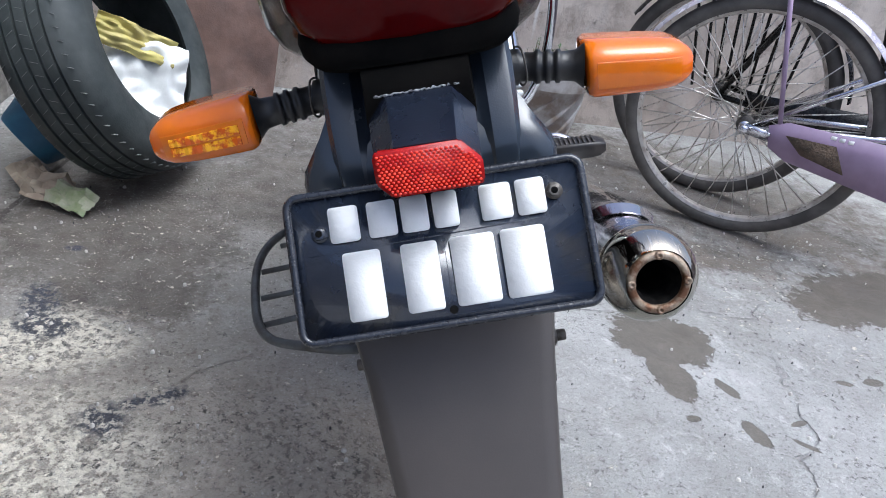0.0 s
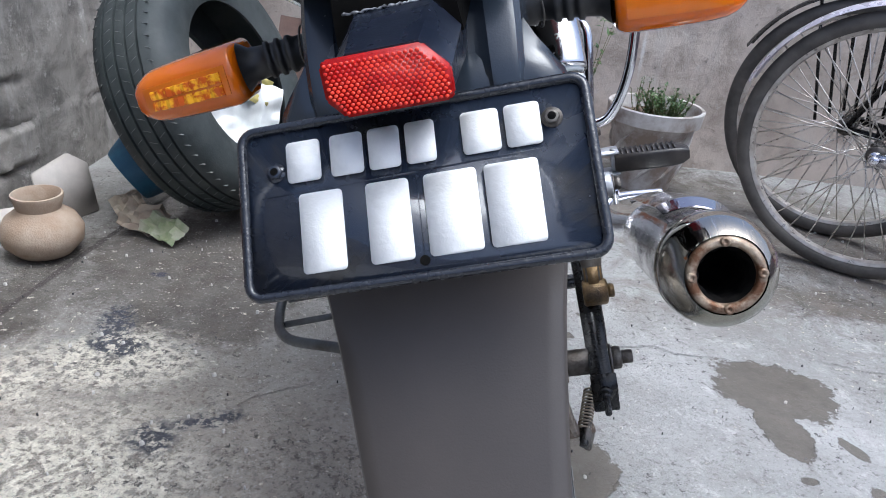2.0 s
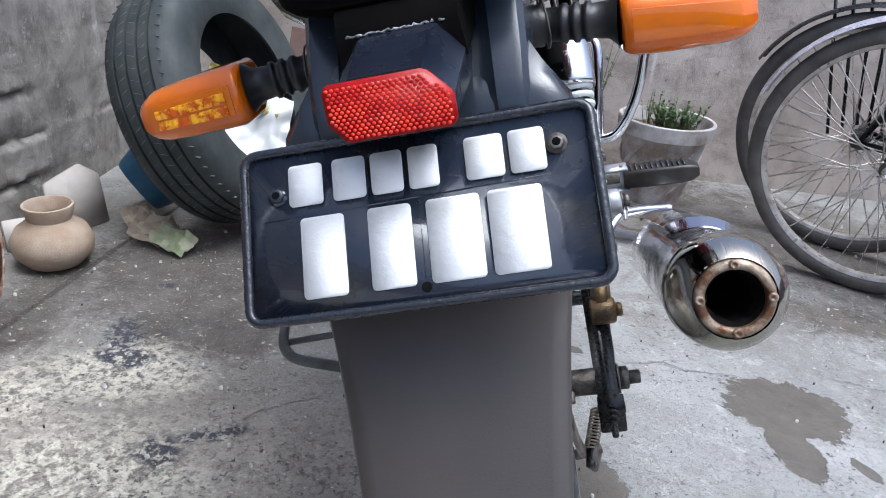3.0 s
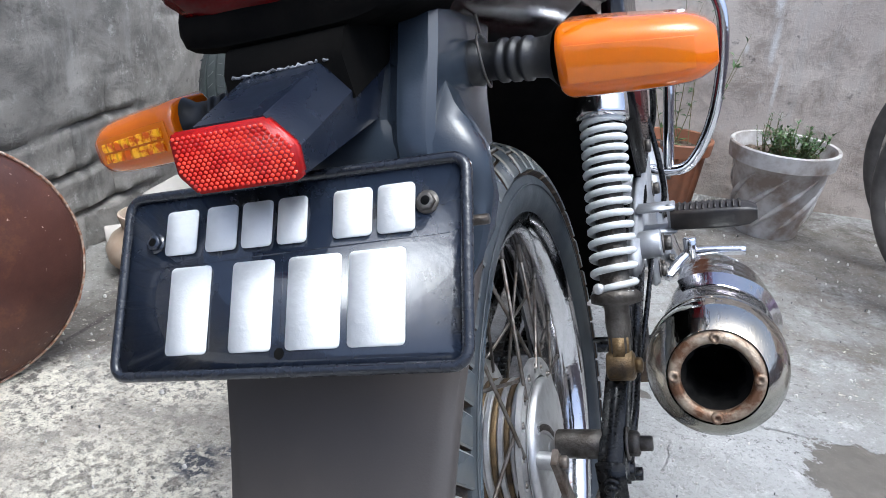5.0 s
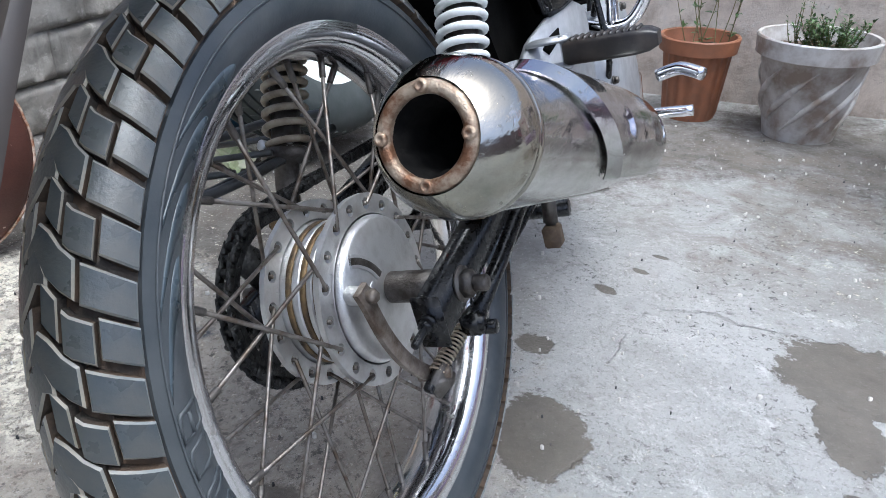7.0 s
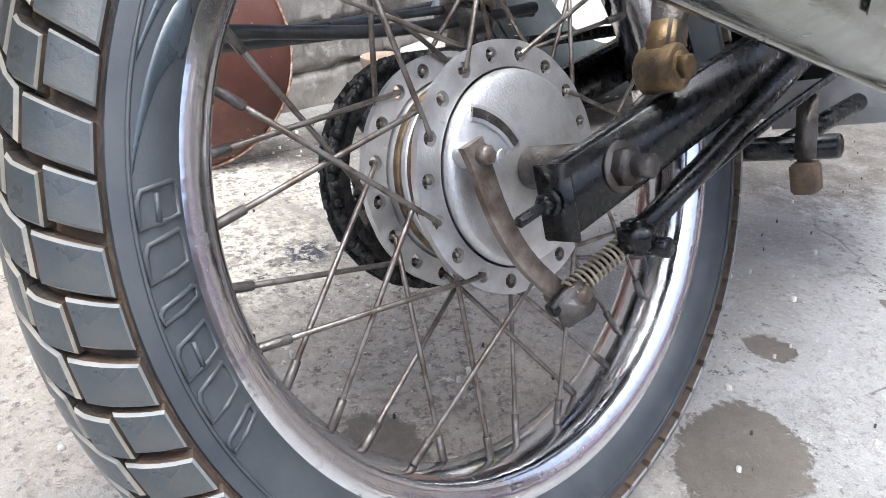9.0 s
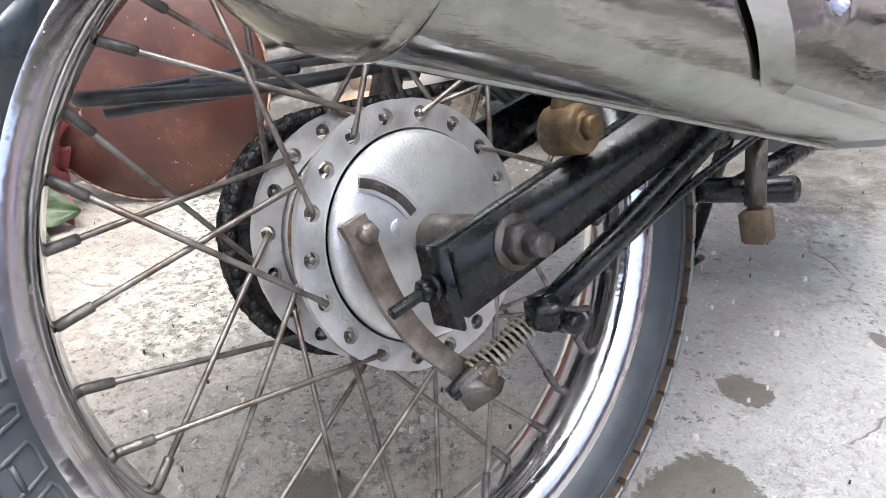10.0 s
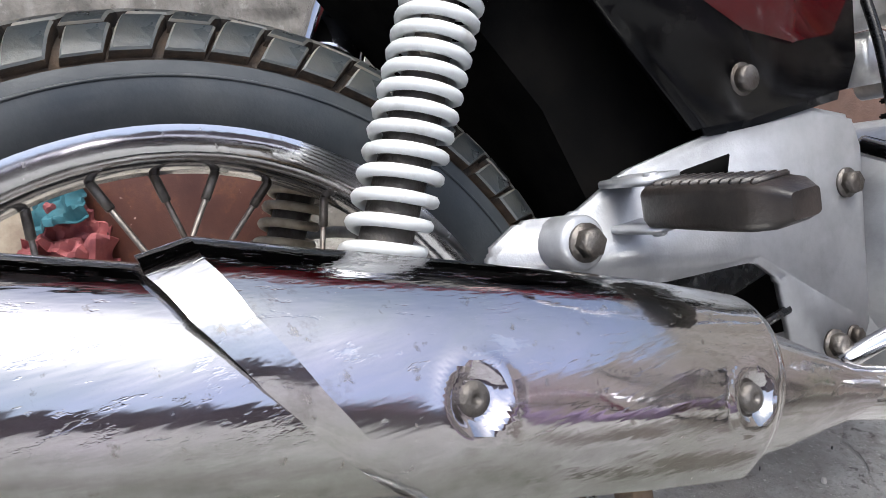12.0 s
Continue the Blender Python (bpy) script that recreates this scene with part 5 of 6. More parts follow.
def indicator(s):
    p0, p1 = Vector((0.072 * s, -0.155, 0.402)), Vector((0.134 * s, -0.168, 0.398))
    bm = bmesh.new()
    lathe(bm, [(0, 0.014), (0.010, 0.0145), (0.012, 0.0115), (0.022, 0.0115), (0.024, 0.0135), (0.027, 0.0135), (0.028, 0.0115), (0.031, 0.0115), (0.032, 0.0135), (0.035, 0.0135), (0.036, 0.0115), (0.039, 0.0115),
               (0.040, 0.0135), (0.043, 0.0135), (0.044, 0.0115), (0.055, 0.0125), (0.062, 0.018)], along(p0, p1), 24)
    st = part("indicator", bm, M_STALK, BIKE, "amber indicator on a ribbed black rubber stalk")

    def ringat(t, grow=1.0):
        x = 0.132 + 0.086 * t
        hh = grow * 0.0215 * (1 - 0.20 * t * t) * math.sqrt(max(1 - (max(t - 0.78, 0) / 0.27) ** 2, 0.03))
        dd = grow * 0.026 * math.sqrt(max(1 - (max(t - 0.55, 0) / 0.52) ** 2, 0.03))
        hh, dd = hh * (0.80 + 0.20 * min(t / 0.06, 1) ** 0.5), dd * (0.86 + 0.14 * min(t / 0.06, 1) ** 0.5)
        sec = [(1, -0.55), (1, 0.5), (0.72, 0.86), (0.3, 1), (-0.75, 1), (-1, 0.7), (-1, -0.75), (-0.7, -1), (0.55, -1), (0.85, -0.85)]
        return [(x * s, -0.164 - dd * c + 0.002 * t, 0.396 - 0.007 * t + hh * sn) for c, sn in sec]
    bm = bmesh.new()
    loft(bm, [ringat(t) for t in (0, 0.006, 0.015, 0.03, 0.06, 0.2, 0.4, 0.6, 0.72, 0.82, 0.89, 0.94, 0.975, 0.99, 1.0)], closed=True, cap=True)
    bmesh.ops.recalc_face_normals(bm, faces=bm.faces)
    bmesh.ops.bevel(bm, geom=[e for e in bm.edges if e.calc_face_angle(0.0) > radians(18)], offset=0.0011, segments=2, affect="EDGES", clamp_overlap=True)
    part("lens", bm, M_AMBER, st, "amber moulded plastic lens", sharp=60).visible_shadow = False
    bm = bmesh.new()

    def panel(t):
        x, dd = 0.132 + 0.086 * t, 0.026 * math.sqrt(max(1 - (max(t - 0.55, 0) / 0.52) ** 2, 0.03))
        hh, z = 0.0215 * (1 - 0.25 * t * t), 0.396 - 0.007 * t
        return [(x * s, -0.164 - dd * k + 0.002 * t, z + hh * u) for k, u in ((0.9, -0.56), (1.02, -0.52), (1.035, -0.46), (1.035, 0.40), (1.02, 0.46), (0.9, 0.50))]
    loft(bm, [panel(t) for t in (0.07, 0.09, 0.3, 0.5, 0.65, 0.75, 0.84, 0.86)], closed=True, cap=True)
    bmesh.ops.recalc_face_normals(bm, faces=bm.faces)
    part("lens_window", bm, M_WINDOW, st, "smooth raised amber window in the lens", sharp=40)
    # added strips on the left lens only, coloured as its yellow glints
    if s < 0:
        for u0, u1 in ((-0.50, -0.12), (-0.08, 0.30)):
            bm, rows = bmesh.new(), []
            for k in range(49):
                t = 0.12 + 0.66 * k / 48
                dd = 0.026 * math.sqrt(max(1 - (max(t - 0.55, 0) / 0.52) ** 2, 0.03))
                x, hh, z, y = 0.132 + 0.086 * t, 0.0215 * (1 - 0.25 * t * t), 0.396 - 0.007 * t, -0.164 - dd * 1.035 + 0.002 * t
                y -= 0.0003 + 0.0014 * abs((k % 6) - 3) / 3
                rows.append([(x * s, y + e, z + hh * u) for u, e in ((u0, 0.002), (u0 + 0.03, 0), ((u0 + u1) / 2, -0.0004), (u1 - 0.03, 0), (u1, 0.002))])
            loft(bm, rows, cap=True)
            bmesh.ops.recalc_face_normals(bm, faces=bm.faces)
            part("lens_strip", bm, M_GLINT, st, "fluted strip in the lens with yellow glints painted on", sharp=15)
    bm = bmesh.new()
    loft(bm, [ringat(t, g) for t, g in ((0.012, 0.90), (0.05, 0.90), (0.06, 0.76), (0.3, 0.76), (0.6, 0.76), (0.75, 0.76), (0.86, 0.76), (0.92, 0.76))], closed=True, cap=True)
    part("lamp_foil", bm, M_FOIL, st, "bright reflector inside the lens")
    bm = bmesh.new()
    tube(bm, curve([(0.082 * s, -0.142, 0.414), (0.084 * s, -0.168, 0.418), (0.086 * s, -0.172, 0.396), (0.083 * s, -0.150, 0.387), (0.08 * s, -0.146, 0.43)], 5), 0.0009, 6)
    part("tie_wire", bm, M_STEEL, st, "twisted tie wire")


indicator(1)
indicator(-1)

# footrest bracket and peg, right
FB = Matrix(((0, 0, 1, 0.112), (1, 0, 0, 0), (0, 1, 0, 0), (0, 0, 0, 1)))
bm = bmesh.new()
slab(bm, [(0.172, 0.098), (0.174, 0.124), (0.200, 0.137), (0.240, 0.132), (0.283, 0.150), (0.38, 0.163), (0.471, 0.163), (0.515, 0.150), (0.522, 0.125), (0.505, -0.015), (0.49, -0.038), (0.435, -0.036), (0.417, -0.010), (0.412, 0.045), (0.39, 0.064), (0.30, 0.072), (0.24, 0.085)], FB, 0.014, 0.004)
BRK = part("footrest_bracket", bm, M_ALLOY_PAINT, BIKE, "silver painted cast footrest bracket")
# no hollow: a dark slab paints the recess's shade on the face
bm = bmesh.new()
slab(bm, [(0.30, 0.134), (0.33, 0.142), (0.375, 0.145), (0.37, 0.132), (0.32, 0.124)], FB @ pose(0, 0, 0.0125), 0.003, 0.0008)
part("recess_shade", bm, M_DARK, BRK, "flat dark slab standing in for a shaded cast recess")
bm = bmesh.new()
rod(bm, (0.122, 0.222, 0.118), (0.150, 0.222, 0.119), 0.0165, 20)
part("bracket_boss", bm, M_ALLOY_PAINT, BRK)
for p, r in (((0.150, 0.222, 0.119), 0.009), ((0.126, 0.495, 0.10), 0.009), ((0.126, 0.455, -0.018), 0.009), ((0.126, 0.480, -0.018), 0.006)):
    bm = bmesh.new()
    nut(bm, p, (1, 0, 0), r, r * 1.2)
    part("bracket_bolt", bm, M_STEEL, BRK)
PEG = along((0.160, 0.275, 0.131), (0.258, 0.273, 0.128))
bm = bmesh.new()
loft(bm, [[PEG @ Vector((x, y * w, z * h)) for y, z in rounded(0.017, 0.0125, 0.005, 4)] for x, w, h in ((0, 0.9, 0.85), (0.004, 1, 1), (0.05, 1.02, 1.02), (0.075, 1.0, 1.0), (0.088, 0.9, 0.88), (0.097, 0.6, 0.55))], closed=True, cap=True)
bmesh.ops.recalc_face_normals(bm, faces=bm.faces)
PEGOB = part("footpeg", bm, M_PEG, BIKE, "worn black ribbed rubber pillion footpeg")
for k in range(11):
    bm = bmesh.new()
    block(bm, (0.010 + 0.0068 * k, 0, 0.0125), (0.0035, 0.026, 0.004), PEG, 0.0008)
    part("peg_rib", bm, M_PEG, PEGOB)
bm = bmesh.new()
block(bm, (0.143, 0.275, 0.1455), (0.046, 0.026, 0.005), None, 0.001)
block(bm, (0.143, 0.275, 0.1165), (0.046, 0.026, 0.005), None, 0.001)
rod(bm, (0.160, 0.270, 0.112), (0.160, 0.270, 0.150), 0.0045, 10)
part("peg_clevis", bm, M_ALLOY_PAINT, BIKE, "silver peg hinge")

# brake pedal and kick lever tips, leg guard, stands
bm = bmesh.new()
tube(bm, curve([(0.135, 0.45, -0.03), (0.160, 0.48, -0.012), (0.185, 0.487, -0.006), (0.250, 0.482, -0.008)], 6), 0.0075, 12)
rod(bm, (0.172, 0.487, -0.016), (0.172, 0.487, 0.018), 0.010, 12)
tube(bm, curve([(0.20, 0.55, 0.03), (0.232, 0.545, 0.036), (0.262, 0.53, 0.026)], 5), 0.009, 12)
part("pedal", bm, M_CHROME, BIKE, "chrome pedal tips")
bm = bmesh.new()
tube(bm, curve([(0.10, 0.56, 0.12), (0.145, 0.555, 0.108), (0.185, 0.55, 0.118), (0.222, 0.55, 0.185), (0.244, 0.55, 0.285), (0.238, 0.55, 0.36), (0.18, 0.56, 0.43), (0.08, 0.58, 0.46)], 8), 0.0085, 12)
tube(bm, curve([(0.150, 0.555, 0.110), (0.157, 0.56, 0.18), (0.163, 0.57, 0.262), (0.14, 0.60, 0.275)], 6), 0.0085, 12)
part("leg_guard", bm, M_CHROME, BIKE, "bent chrome tube guard")
bm = bmesh.new()
tube(bm, curve([(-0.10, 0.19, 0.13), (-0.165, 0.175, 0.135), (-0.206, 0.140, 0.135), (-0.229, 0.10, 0.135), (-0.234, 0.04, 0.135), (-0.219, -0.055, 0.135), (-0.197, -0.103, 0.135), (-0.155, -0.125, 0.134), (-0.115, -0.137, 0.132), (-0.10, -0.12, 0.128), (-0.10, 0.02, 0.112), (-0.10, 0.19, 0.112)], 6), 0.0052, 10)
GUARD = part("side_guard", bm, M_GUARD, BIKE, "dull grey tube guard beside the wheel")
for p, q in [((-0.212 - 0.14 * (y + 0.075) * (y < 0.06), y, 0.134), (-0.10, y + 0.035, 0.122)) for y in (-0.075, -0.02, 0.04, 0.10)] + [((-0.112, -0.125, 0.119), (-0.112, 0.20, 0.108))]:
    bm = tube(bmesh.new(), [p, q], 0.0035, 8)
    part("guard_strut", bm, M_GUARD, GUARD)
bm = bmesh.new()
tube(bm, [(0.06, 0.50, -0.05), (0.066, 0.30, -0.056)], 0.010, 12)
tube(bm, [(-0.06, 0.50, -0.05), (-0.066, 0.30, -0.056)], 0.010, 12)
tube(bm, [(0.118, 0.30, -0.056), (-0.118, 0.30, -0.056)], 0.011, 12)
part("centre_stand", bm, M_BLACK, BIKE, "folded black centre stand")
bm = bmesh.new()
bar(bm, (0.108, 0.272, -0.004), (0.107, 0.257, -0.060), 0.018, 0.008)
STOP = part("stand_strip", bm, M_STEEL, BIKE, "short pale steel strip below the stand")
bm = bmesh.new()
block(bm, (0.107, 0.257, -0.073), (0.020, 0.020, 0.026), None, 0.002)
part("stand_pad", bm, M_WOOD, STOP, "brown block at the strip's end")
bm = bmesh.new()
tube(bm, [(-0.105, 0.62, -0.03), (-0.20, 0.60, -0.235)], 0.010, 12)
block(bm, (-0.203, 0.598, -0.241), (0.045, 0.03, 0.008), pose(0, 0, 0), 0.002)
part("side_stand", bm, M_BLACK, BIKE, "side stand on the floor")

# side panels, inner dark frame, engine and seat
SC = Matrix(((0, 0, 1, 0.108), (1, 0, 0, 0), (0, 1, 0, 0), (0, 0, 0, 1)))
for s in (1, -1):
    m = SC if s > 0 else Matrix(((0, 0, -1, -0.108), (1, 0, 0, 0), (0, 1, 0, 0), (0, 0, 0, 1)))
    bm = bmesh.new()
    slab(bm, [(0.290, 0.250), (0.354, 0.160), (0.40, 0.158), (0.47, 0.162), (0.510, 0.164), (0.527, 0.190), (0.55, 0.38), (0.30, 0.40), (0.235, 0.34)], m, 0.022, 0.007)
    sp = part("side_panel", bm, M_PANEL, BIKE, "glossy black side panel with a red inset")
    bm = bmesh.new()
    slab(bm, [(0.340, 0.262), (0.40, 0.222), (0.45, 0.207), (0.492, 0.208), (0.518, 0.235), (0.532, 0.36), (0.36, 0.37), (0.315, 0.32)], m @ pose(0, 0, 0.014), 0.012, 0.005)
    part("panel_inset", bm, M_RED, sp, "red gloss panel inset")
    bm = bmesh.new()
    nut(bm, m @ Vector((0.394, 0.193, 0.021)), m.to_3x3() @ Vector((0, 0, 1)), 0.009, 0.009, seg=20)
    part("panel_bolt", bm, M_STEEL, sp)
# solid fill; the shade inside the frame is its near-black colour
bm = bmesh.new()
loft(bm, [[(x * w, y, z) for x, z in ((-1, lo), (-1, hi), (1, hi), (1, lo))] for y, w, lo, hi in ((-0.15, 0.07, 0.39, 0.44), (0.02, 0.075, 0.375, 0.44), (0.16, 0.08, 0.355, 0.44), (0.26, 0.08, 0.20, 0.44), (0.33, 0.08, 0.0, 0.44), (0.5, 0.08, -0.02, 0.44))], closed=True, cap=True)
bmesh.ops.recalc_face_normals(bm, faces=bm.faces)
part("inner_mudguard", bm, M_DARK, BIKE, "solid near-black fill for the shaded inner mudguard and frame")
bm = bmesh.new()
rod(bm, (-0.13, 0.66, 0.02), (0.135, 0.66, 0.02), 0.105, 40, 0.012)
rod(bm, (-0.10, 0.80, 0.03), (0.11, 0.80, 0.03), 0.09, 40, 0.012)
block(bm, (0, 0.72, -0.02), (0.2, 0.30, 0.14), None, 0.02)
ENG = part("engine", bm, M_ALLOY_PAINT, BIKE, "silver painted engine cases")
for y, z in ((0.60, 0.10), (0.70, 0.115), (0.745, 0.04), (0.57, 0.03), (0.60, -0.06), (0.70, -0.07)):
    bm = bmesh.new()
    nut(bm, (0.134, y, z), (1, 0, 0), 0.0055, 0.008)
    part("case_bolt", bm, M_STEEL, ENG)
for pts, r in (([(0.11, 0.62, 0.12), (0.135, 0.60, 0.20), (0.13, 0.58, 0.32), (0.09, 0.56, 0.40)], 0.005), ([(0.09, 0.66, 0.10), (0.115, 0.63, 0.22), (0.10, 0.60, 0.36)], 0.004), ([(0.12, 0.58, 0.02), (0.14, 0.545, 0.08), (0.125, 0.56, 0.2), (0.09, 0.58, 0.3)], 0.0045)):
    bm = tube(bmesh.new(), curve(pts, 8), r, 8)
    part("cable", bm, M_BLACK, BIKE, "black cable")
bm = bmesh.new()
block(bm, (0.07, 0.60, 0.25), (0.09, 0.09, 0.07), None, 0.008)
rod(bm, (0.05, 0.58, 0.19), (0.115, 0.58, 0.19), 0.022, 24)
rod(bm, (0.06, 0.63, 0.165), (0.12, 0.63, 0.165), 0.012, 16)
part("carburettor", bm, M_ALLOY, BIKE, "grey cast carburettor")
bm = bmesh.new()
for k in range(9):
    block(bm, (0, 0.90 + 0.004 * k, 0.12 + 0.018 * k), (0.11, 0.13, 0.006), None, 0.002)
block(bm, (0, 0.91, 0.19), (0.10, 0.10, 0.17), None, 0.01)
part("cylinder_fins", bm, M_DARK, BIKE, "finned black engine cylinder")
bm = bmesh.new()
loft(bm, [[(x * w, y, z) for x, z in ((-1, lo), (-1.02, (lo + hi) / 2), (-0.8, hi), (0, hi + 0.012), (0.8, hi), (1.02, (lo + hi) / 2), (1, lo))] for y, w, lo, hi in ((-0.08, 0.09, 0.64, 0.68), (0.1, 0.125, 0.60, 0.69), (0.35, 0.13, 0.56, 0.64), (0.62, 0.10, 0.52, 0.60))], closed=True, cap=True)
bmesh.ops.recalc_face_normals(bm, faces=bm.faces)
part("seat", bm, M_RUBBER, BIKE, "black seat")
bm = bmesh.new()
tube(bm, curve([(-0.12, 0.25, 0.55), (-0.150, 0.0, 0.52), (-0.14, -0.13, 0.50), (-0.10, -0.19, 0.52)], 8), 0.011, 12)
tube(bm, curve([(0.12, 0.25, 0.55), (0.150, 0.0, 0.52), (0.14, -0.13, 0.50), (0.10, -0.19, 0.52)], 8), 0.011, 12)
part("grab_rail", bm, M_BLACK, BIKE, "black grab rail")


# ---- floor stains ----
def bits(name, label, n, seed, box, size, material, z=0.003):
    """Small flat chips strewn on the floor."""
    rnd = random.Random(seed)
    bm = bmesh.new()
    for _ in range(n):
        c = (rnd.uniform(box[0], box[1]), rnd.uniform(box[2], box[3]))
        r = size * rnd.uniform(0.4, 1.3)
        k = rnd.randint(5, 8)
        a0 = rnd.uniform(0, 6)
        pts = [(c[0] + r * rnd.uniform(0.6, 1.2) * math.cos(a0 + 6.28 * i / k), c[1] + r * rnd.uniform(0.6, 1.2) * math.sin(a0 + 6.28 * i / k)) for i in range(k)]
        lo = [bm.verts.new((x, y, -0.002)) for x, y in pts]
        hi = [bm.verts.new((c[0] + (x - c[0]) * 0.8, c[1] + (y - c[1]) * 0.8, z + 0.15 * r)) for x, y in pts]
        bm.faces.new(hi)
        for i in range(k):
            bm.faces.new((lo[i], lo[(i + 1) % k], hi[(i + 1) % k], hi[i]))
    return tagged(part(name, bm, material), label, "litter", kind="stuff")


bits("paint_chips", "pale flakes strewn on the floor", 300, 4, (-1.1, 1.2, -0.3, 1.6), 0.0035, M_CHALK)
bits("grit", "dark grit strewn on the floor", 220, 5, (-1.15, 1.3, -0.4, 1.8), 0.0016, M_OIL)


# ---- flowerpots ----
def flower_pot(x, y, h, r_rim, r_base, material, label, ribs=0, twist=False):
    pot = empty("flower_pot", pose(x, y, -0.003), label, "flowerpot", "flowerpots by the wall")
    bm = bmesh.new()
    seg = 96
    prof4 = [(0.004, r_base - 0.004), (0.0, r_base), (0.02, r_base + 0.004), (h * 0.80, r_rim - 0.018), (h * 0.80 + 0.006, r_rim - 0.012), (h * 0.82, r_rim - 0.004), (h - 0.004, r_rim), (h, r_rim - 0.003), (h - 0.002, r_rim - 0.011), (h * 0.85, r_rim - 0.020), (h * 0.80, r_rim - 0.024), (h * 0.8, 0.0)]
    rows = []
    for n_, (z, r) in enumerate(prof4):
        row = []
        for k in range(seg):
            a = 2 * math.pi * k / seg
            rr = r
            if ribs and 1 < n_ < 4:
                rr += 0.0025 * math.cos(ribs * a) * (1 if n_ > 1 else 0)
            row.append((rr * math.cos(a), rr * math.sin(a), z))
        rows.append(row)
    loft(bm, rows, closed=True)
    bmesh.ops.remove_doubles(bm, verts=bm.verts, dist=0.0001)
    bmesh.ops.recalc_face_normals(bm, faces=bm.faces)
    part("pot_body", bm, material, pot)
    if twist:
        for k in range(9):
            bm = bmesh.new()
            pts = []
            for j in range(14):
                f = j / 13
                z = 0.03 + (h * 0.74 - 0.03) * f
                r = r_base + 0.004 + (r_rim - 0.018 - r_base - 0.004) * (z - 0.02) / (h * 0.80 - 0.02)
                a = 2 * math.pi * k / 9 + 1.3 * f
                pts.append((r * math.cos(a), r * math.sin(a), z))
            tube(bm, pts, [0.001 + 0.0085 * math.sin(math.pi * min(max(j / 13, 0.02), 0.98)) for j in range(14)], 8)
            part("twisted_rib", bm, material, pot)
    bm = bmesh.new()
    rows = [[(rr * math.cos(a), rr * math.sin(a), h * 0.84 + 0.008 * noise.noise((rr * 30 * math.cos(a), rr * 30 * math.sin(a), 2))) for a in (2 * math.pi * k / 40 for k in range(40))] for rr in (r_rim - 0.019, (r_rim - 0.02) * 0.66, (r_rim - 0.02) * 0.33, 0.002)]
    loft(bm, rows, closed=True)
    part("soil", bm, M_SOIL, pot, "dry crumbly soil")
    return pot


def leaf(bm, p, d, length, width, up=Vector((0, 0, 1)), mat=0):
    """One small folded leaf from p along d."""
    d = d.normalized()
    side = d.cross(up)
    side = side.normalized() if side.length > 1e-4 else Vector((1, 0, 0))
    nrm = side.cross(d)
    a, b = bm.verts.new(p), bm.verts.new(p + d * length - nrm * length * 0.12)
    l, r = (bm.verts.new(p + d * length * 0.45 + s * side * width / 2 + nrm * width * 0.2) for s in (-1, 1))
    m = bm.verts.new(p + d * length * 0.5)
    for f in ((a, r, m), (a, m, l), (m, r, b), (m, b, l)):
        bm.faces.new(f).material_index = mat


POT_W = flower_pot(0.425, 1.60, 0.262, 0.148, 0.088, M_POT, "dirty white plastic flowerpot with twisted ribs and a small green plant", twist=True)
POT_O = flower_pot(0.135, 1.66, 0.228, 0.108, 0.070, M_TERRA, "terracotta-coloured ribbed flowerpot with bare thin stems", ribs=16)


def herb(x, y, z, n, spread, height, seed, label, leafy=22, size=0.011):
    rnd = random.Random(seed)
    pl = empty("potted_plant", pose(x, y, z), label, "plant")
    bs, bl = bmesh.new(), bmesh.new()
    for _ in range(n):
        a, r = rnd.uniform(0, 6.28), spread * math.sqrt(rnd.random())
        p = Vector((r * 0.5 * math.cos(a), r * 0.5 * math.sin(a), -0.01))
        tip = Vector((r * math.cos(a) * 1.1 + rnd.uniform(-0.02, 0.02), r * math.sin(a) * 1.1, height * rnd.uniform(0.5, 1.0)))
        mid = (p + tip) / 2 + Vector((rnd.uniform(-1, 1), rnd.uniform(-1, 1), 0)) * 0.1 * height
        pts = curve([p, mid, tip], 5)
        tube(bs, pts, [0.0016 * (1 - 0.6 * i / (len(pts) - 1)) for i in range(len(pts))], 5)
        for k in range(leafy):
            q = pts[rnd.randint(1, len(pts) - 1)]
            leaf(bl, q, Vector((rnd.uniform(-1, 1), rnd.uniform(-1, 1), rnd.uniform(-0.2, 0.9))), size * rnd.uniform(0.6, 1.3), size * 0.45)
    tagged(part("stem", bs, M_STEM, pl), kind="stuff")
    tagged(part("foliage", bl, M_LEAF, pl), kind="stuff")
    return pl


herb(0.455, 1.59, 0.222, 44, 0.075, 0.085, 2, "low green herb growing in the white flowerpot", 26, 0.016)
herb(0.385, 1.61, 0.212, 10, 0.03, 0.14, 8, "upright green sprigs in the white flowerpot", 12, 0.012)
herb(0.16, 1.67, 0.185, 9, 0.13, 0.46, 5, "thin sparse plant with bare stems in the terracotta pot", 16, 0.024)

# ---- clay jar, pan, tyre and litter by the west wall ----
jar = empty("clay_jar", pose(-1.01, 0.675, -0.003), "small round pale clay water jar on the floor", "jar")
bm = bmesh.new()
prof5 = [(0.002, 0.0), (0.0, 0.04), (0.012, 0.072), (0.045, 0.100), (0.078, 0.104), (0.110, 0.088), (0.130, 0.062), (0.139, 0.055), (0.150, 0.058), (0.170, 0.064), (0.177, 0.063), (0.178, 0.058), (0.165, 0.051), (0.140, 0.046), (0.12, 0.05), (0.08, 0.08), (0.03, 0.07), (0.02, 0.0)]
lathe(bm, [(a * 0.8, b * 0.8) for a, b in prof5[:8] + prof5[13:]], pose(0, 0, 0, 0, -90, 0), 56)
bmesh.ops.recalc_face_normals(bm, faces=bm.faces)
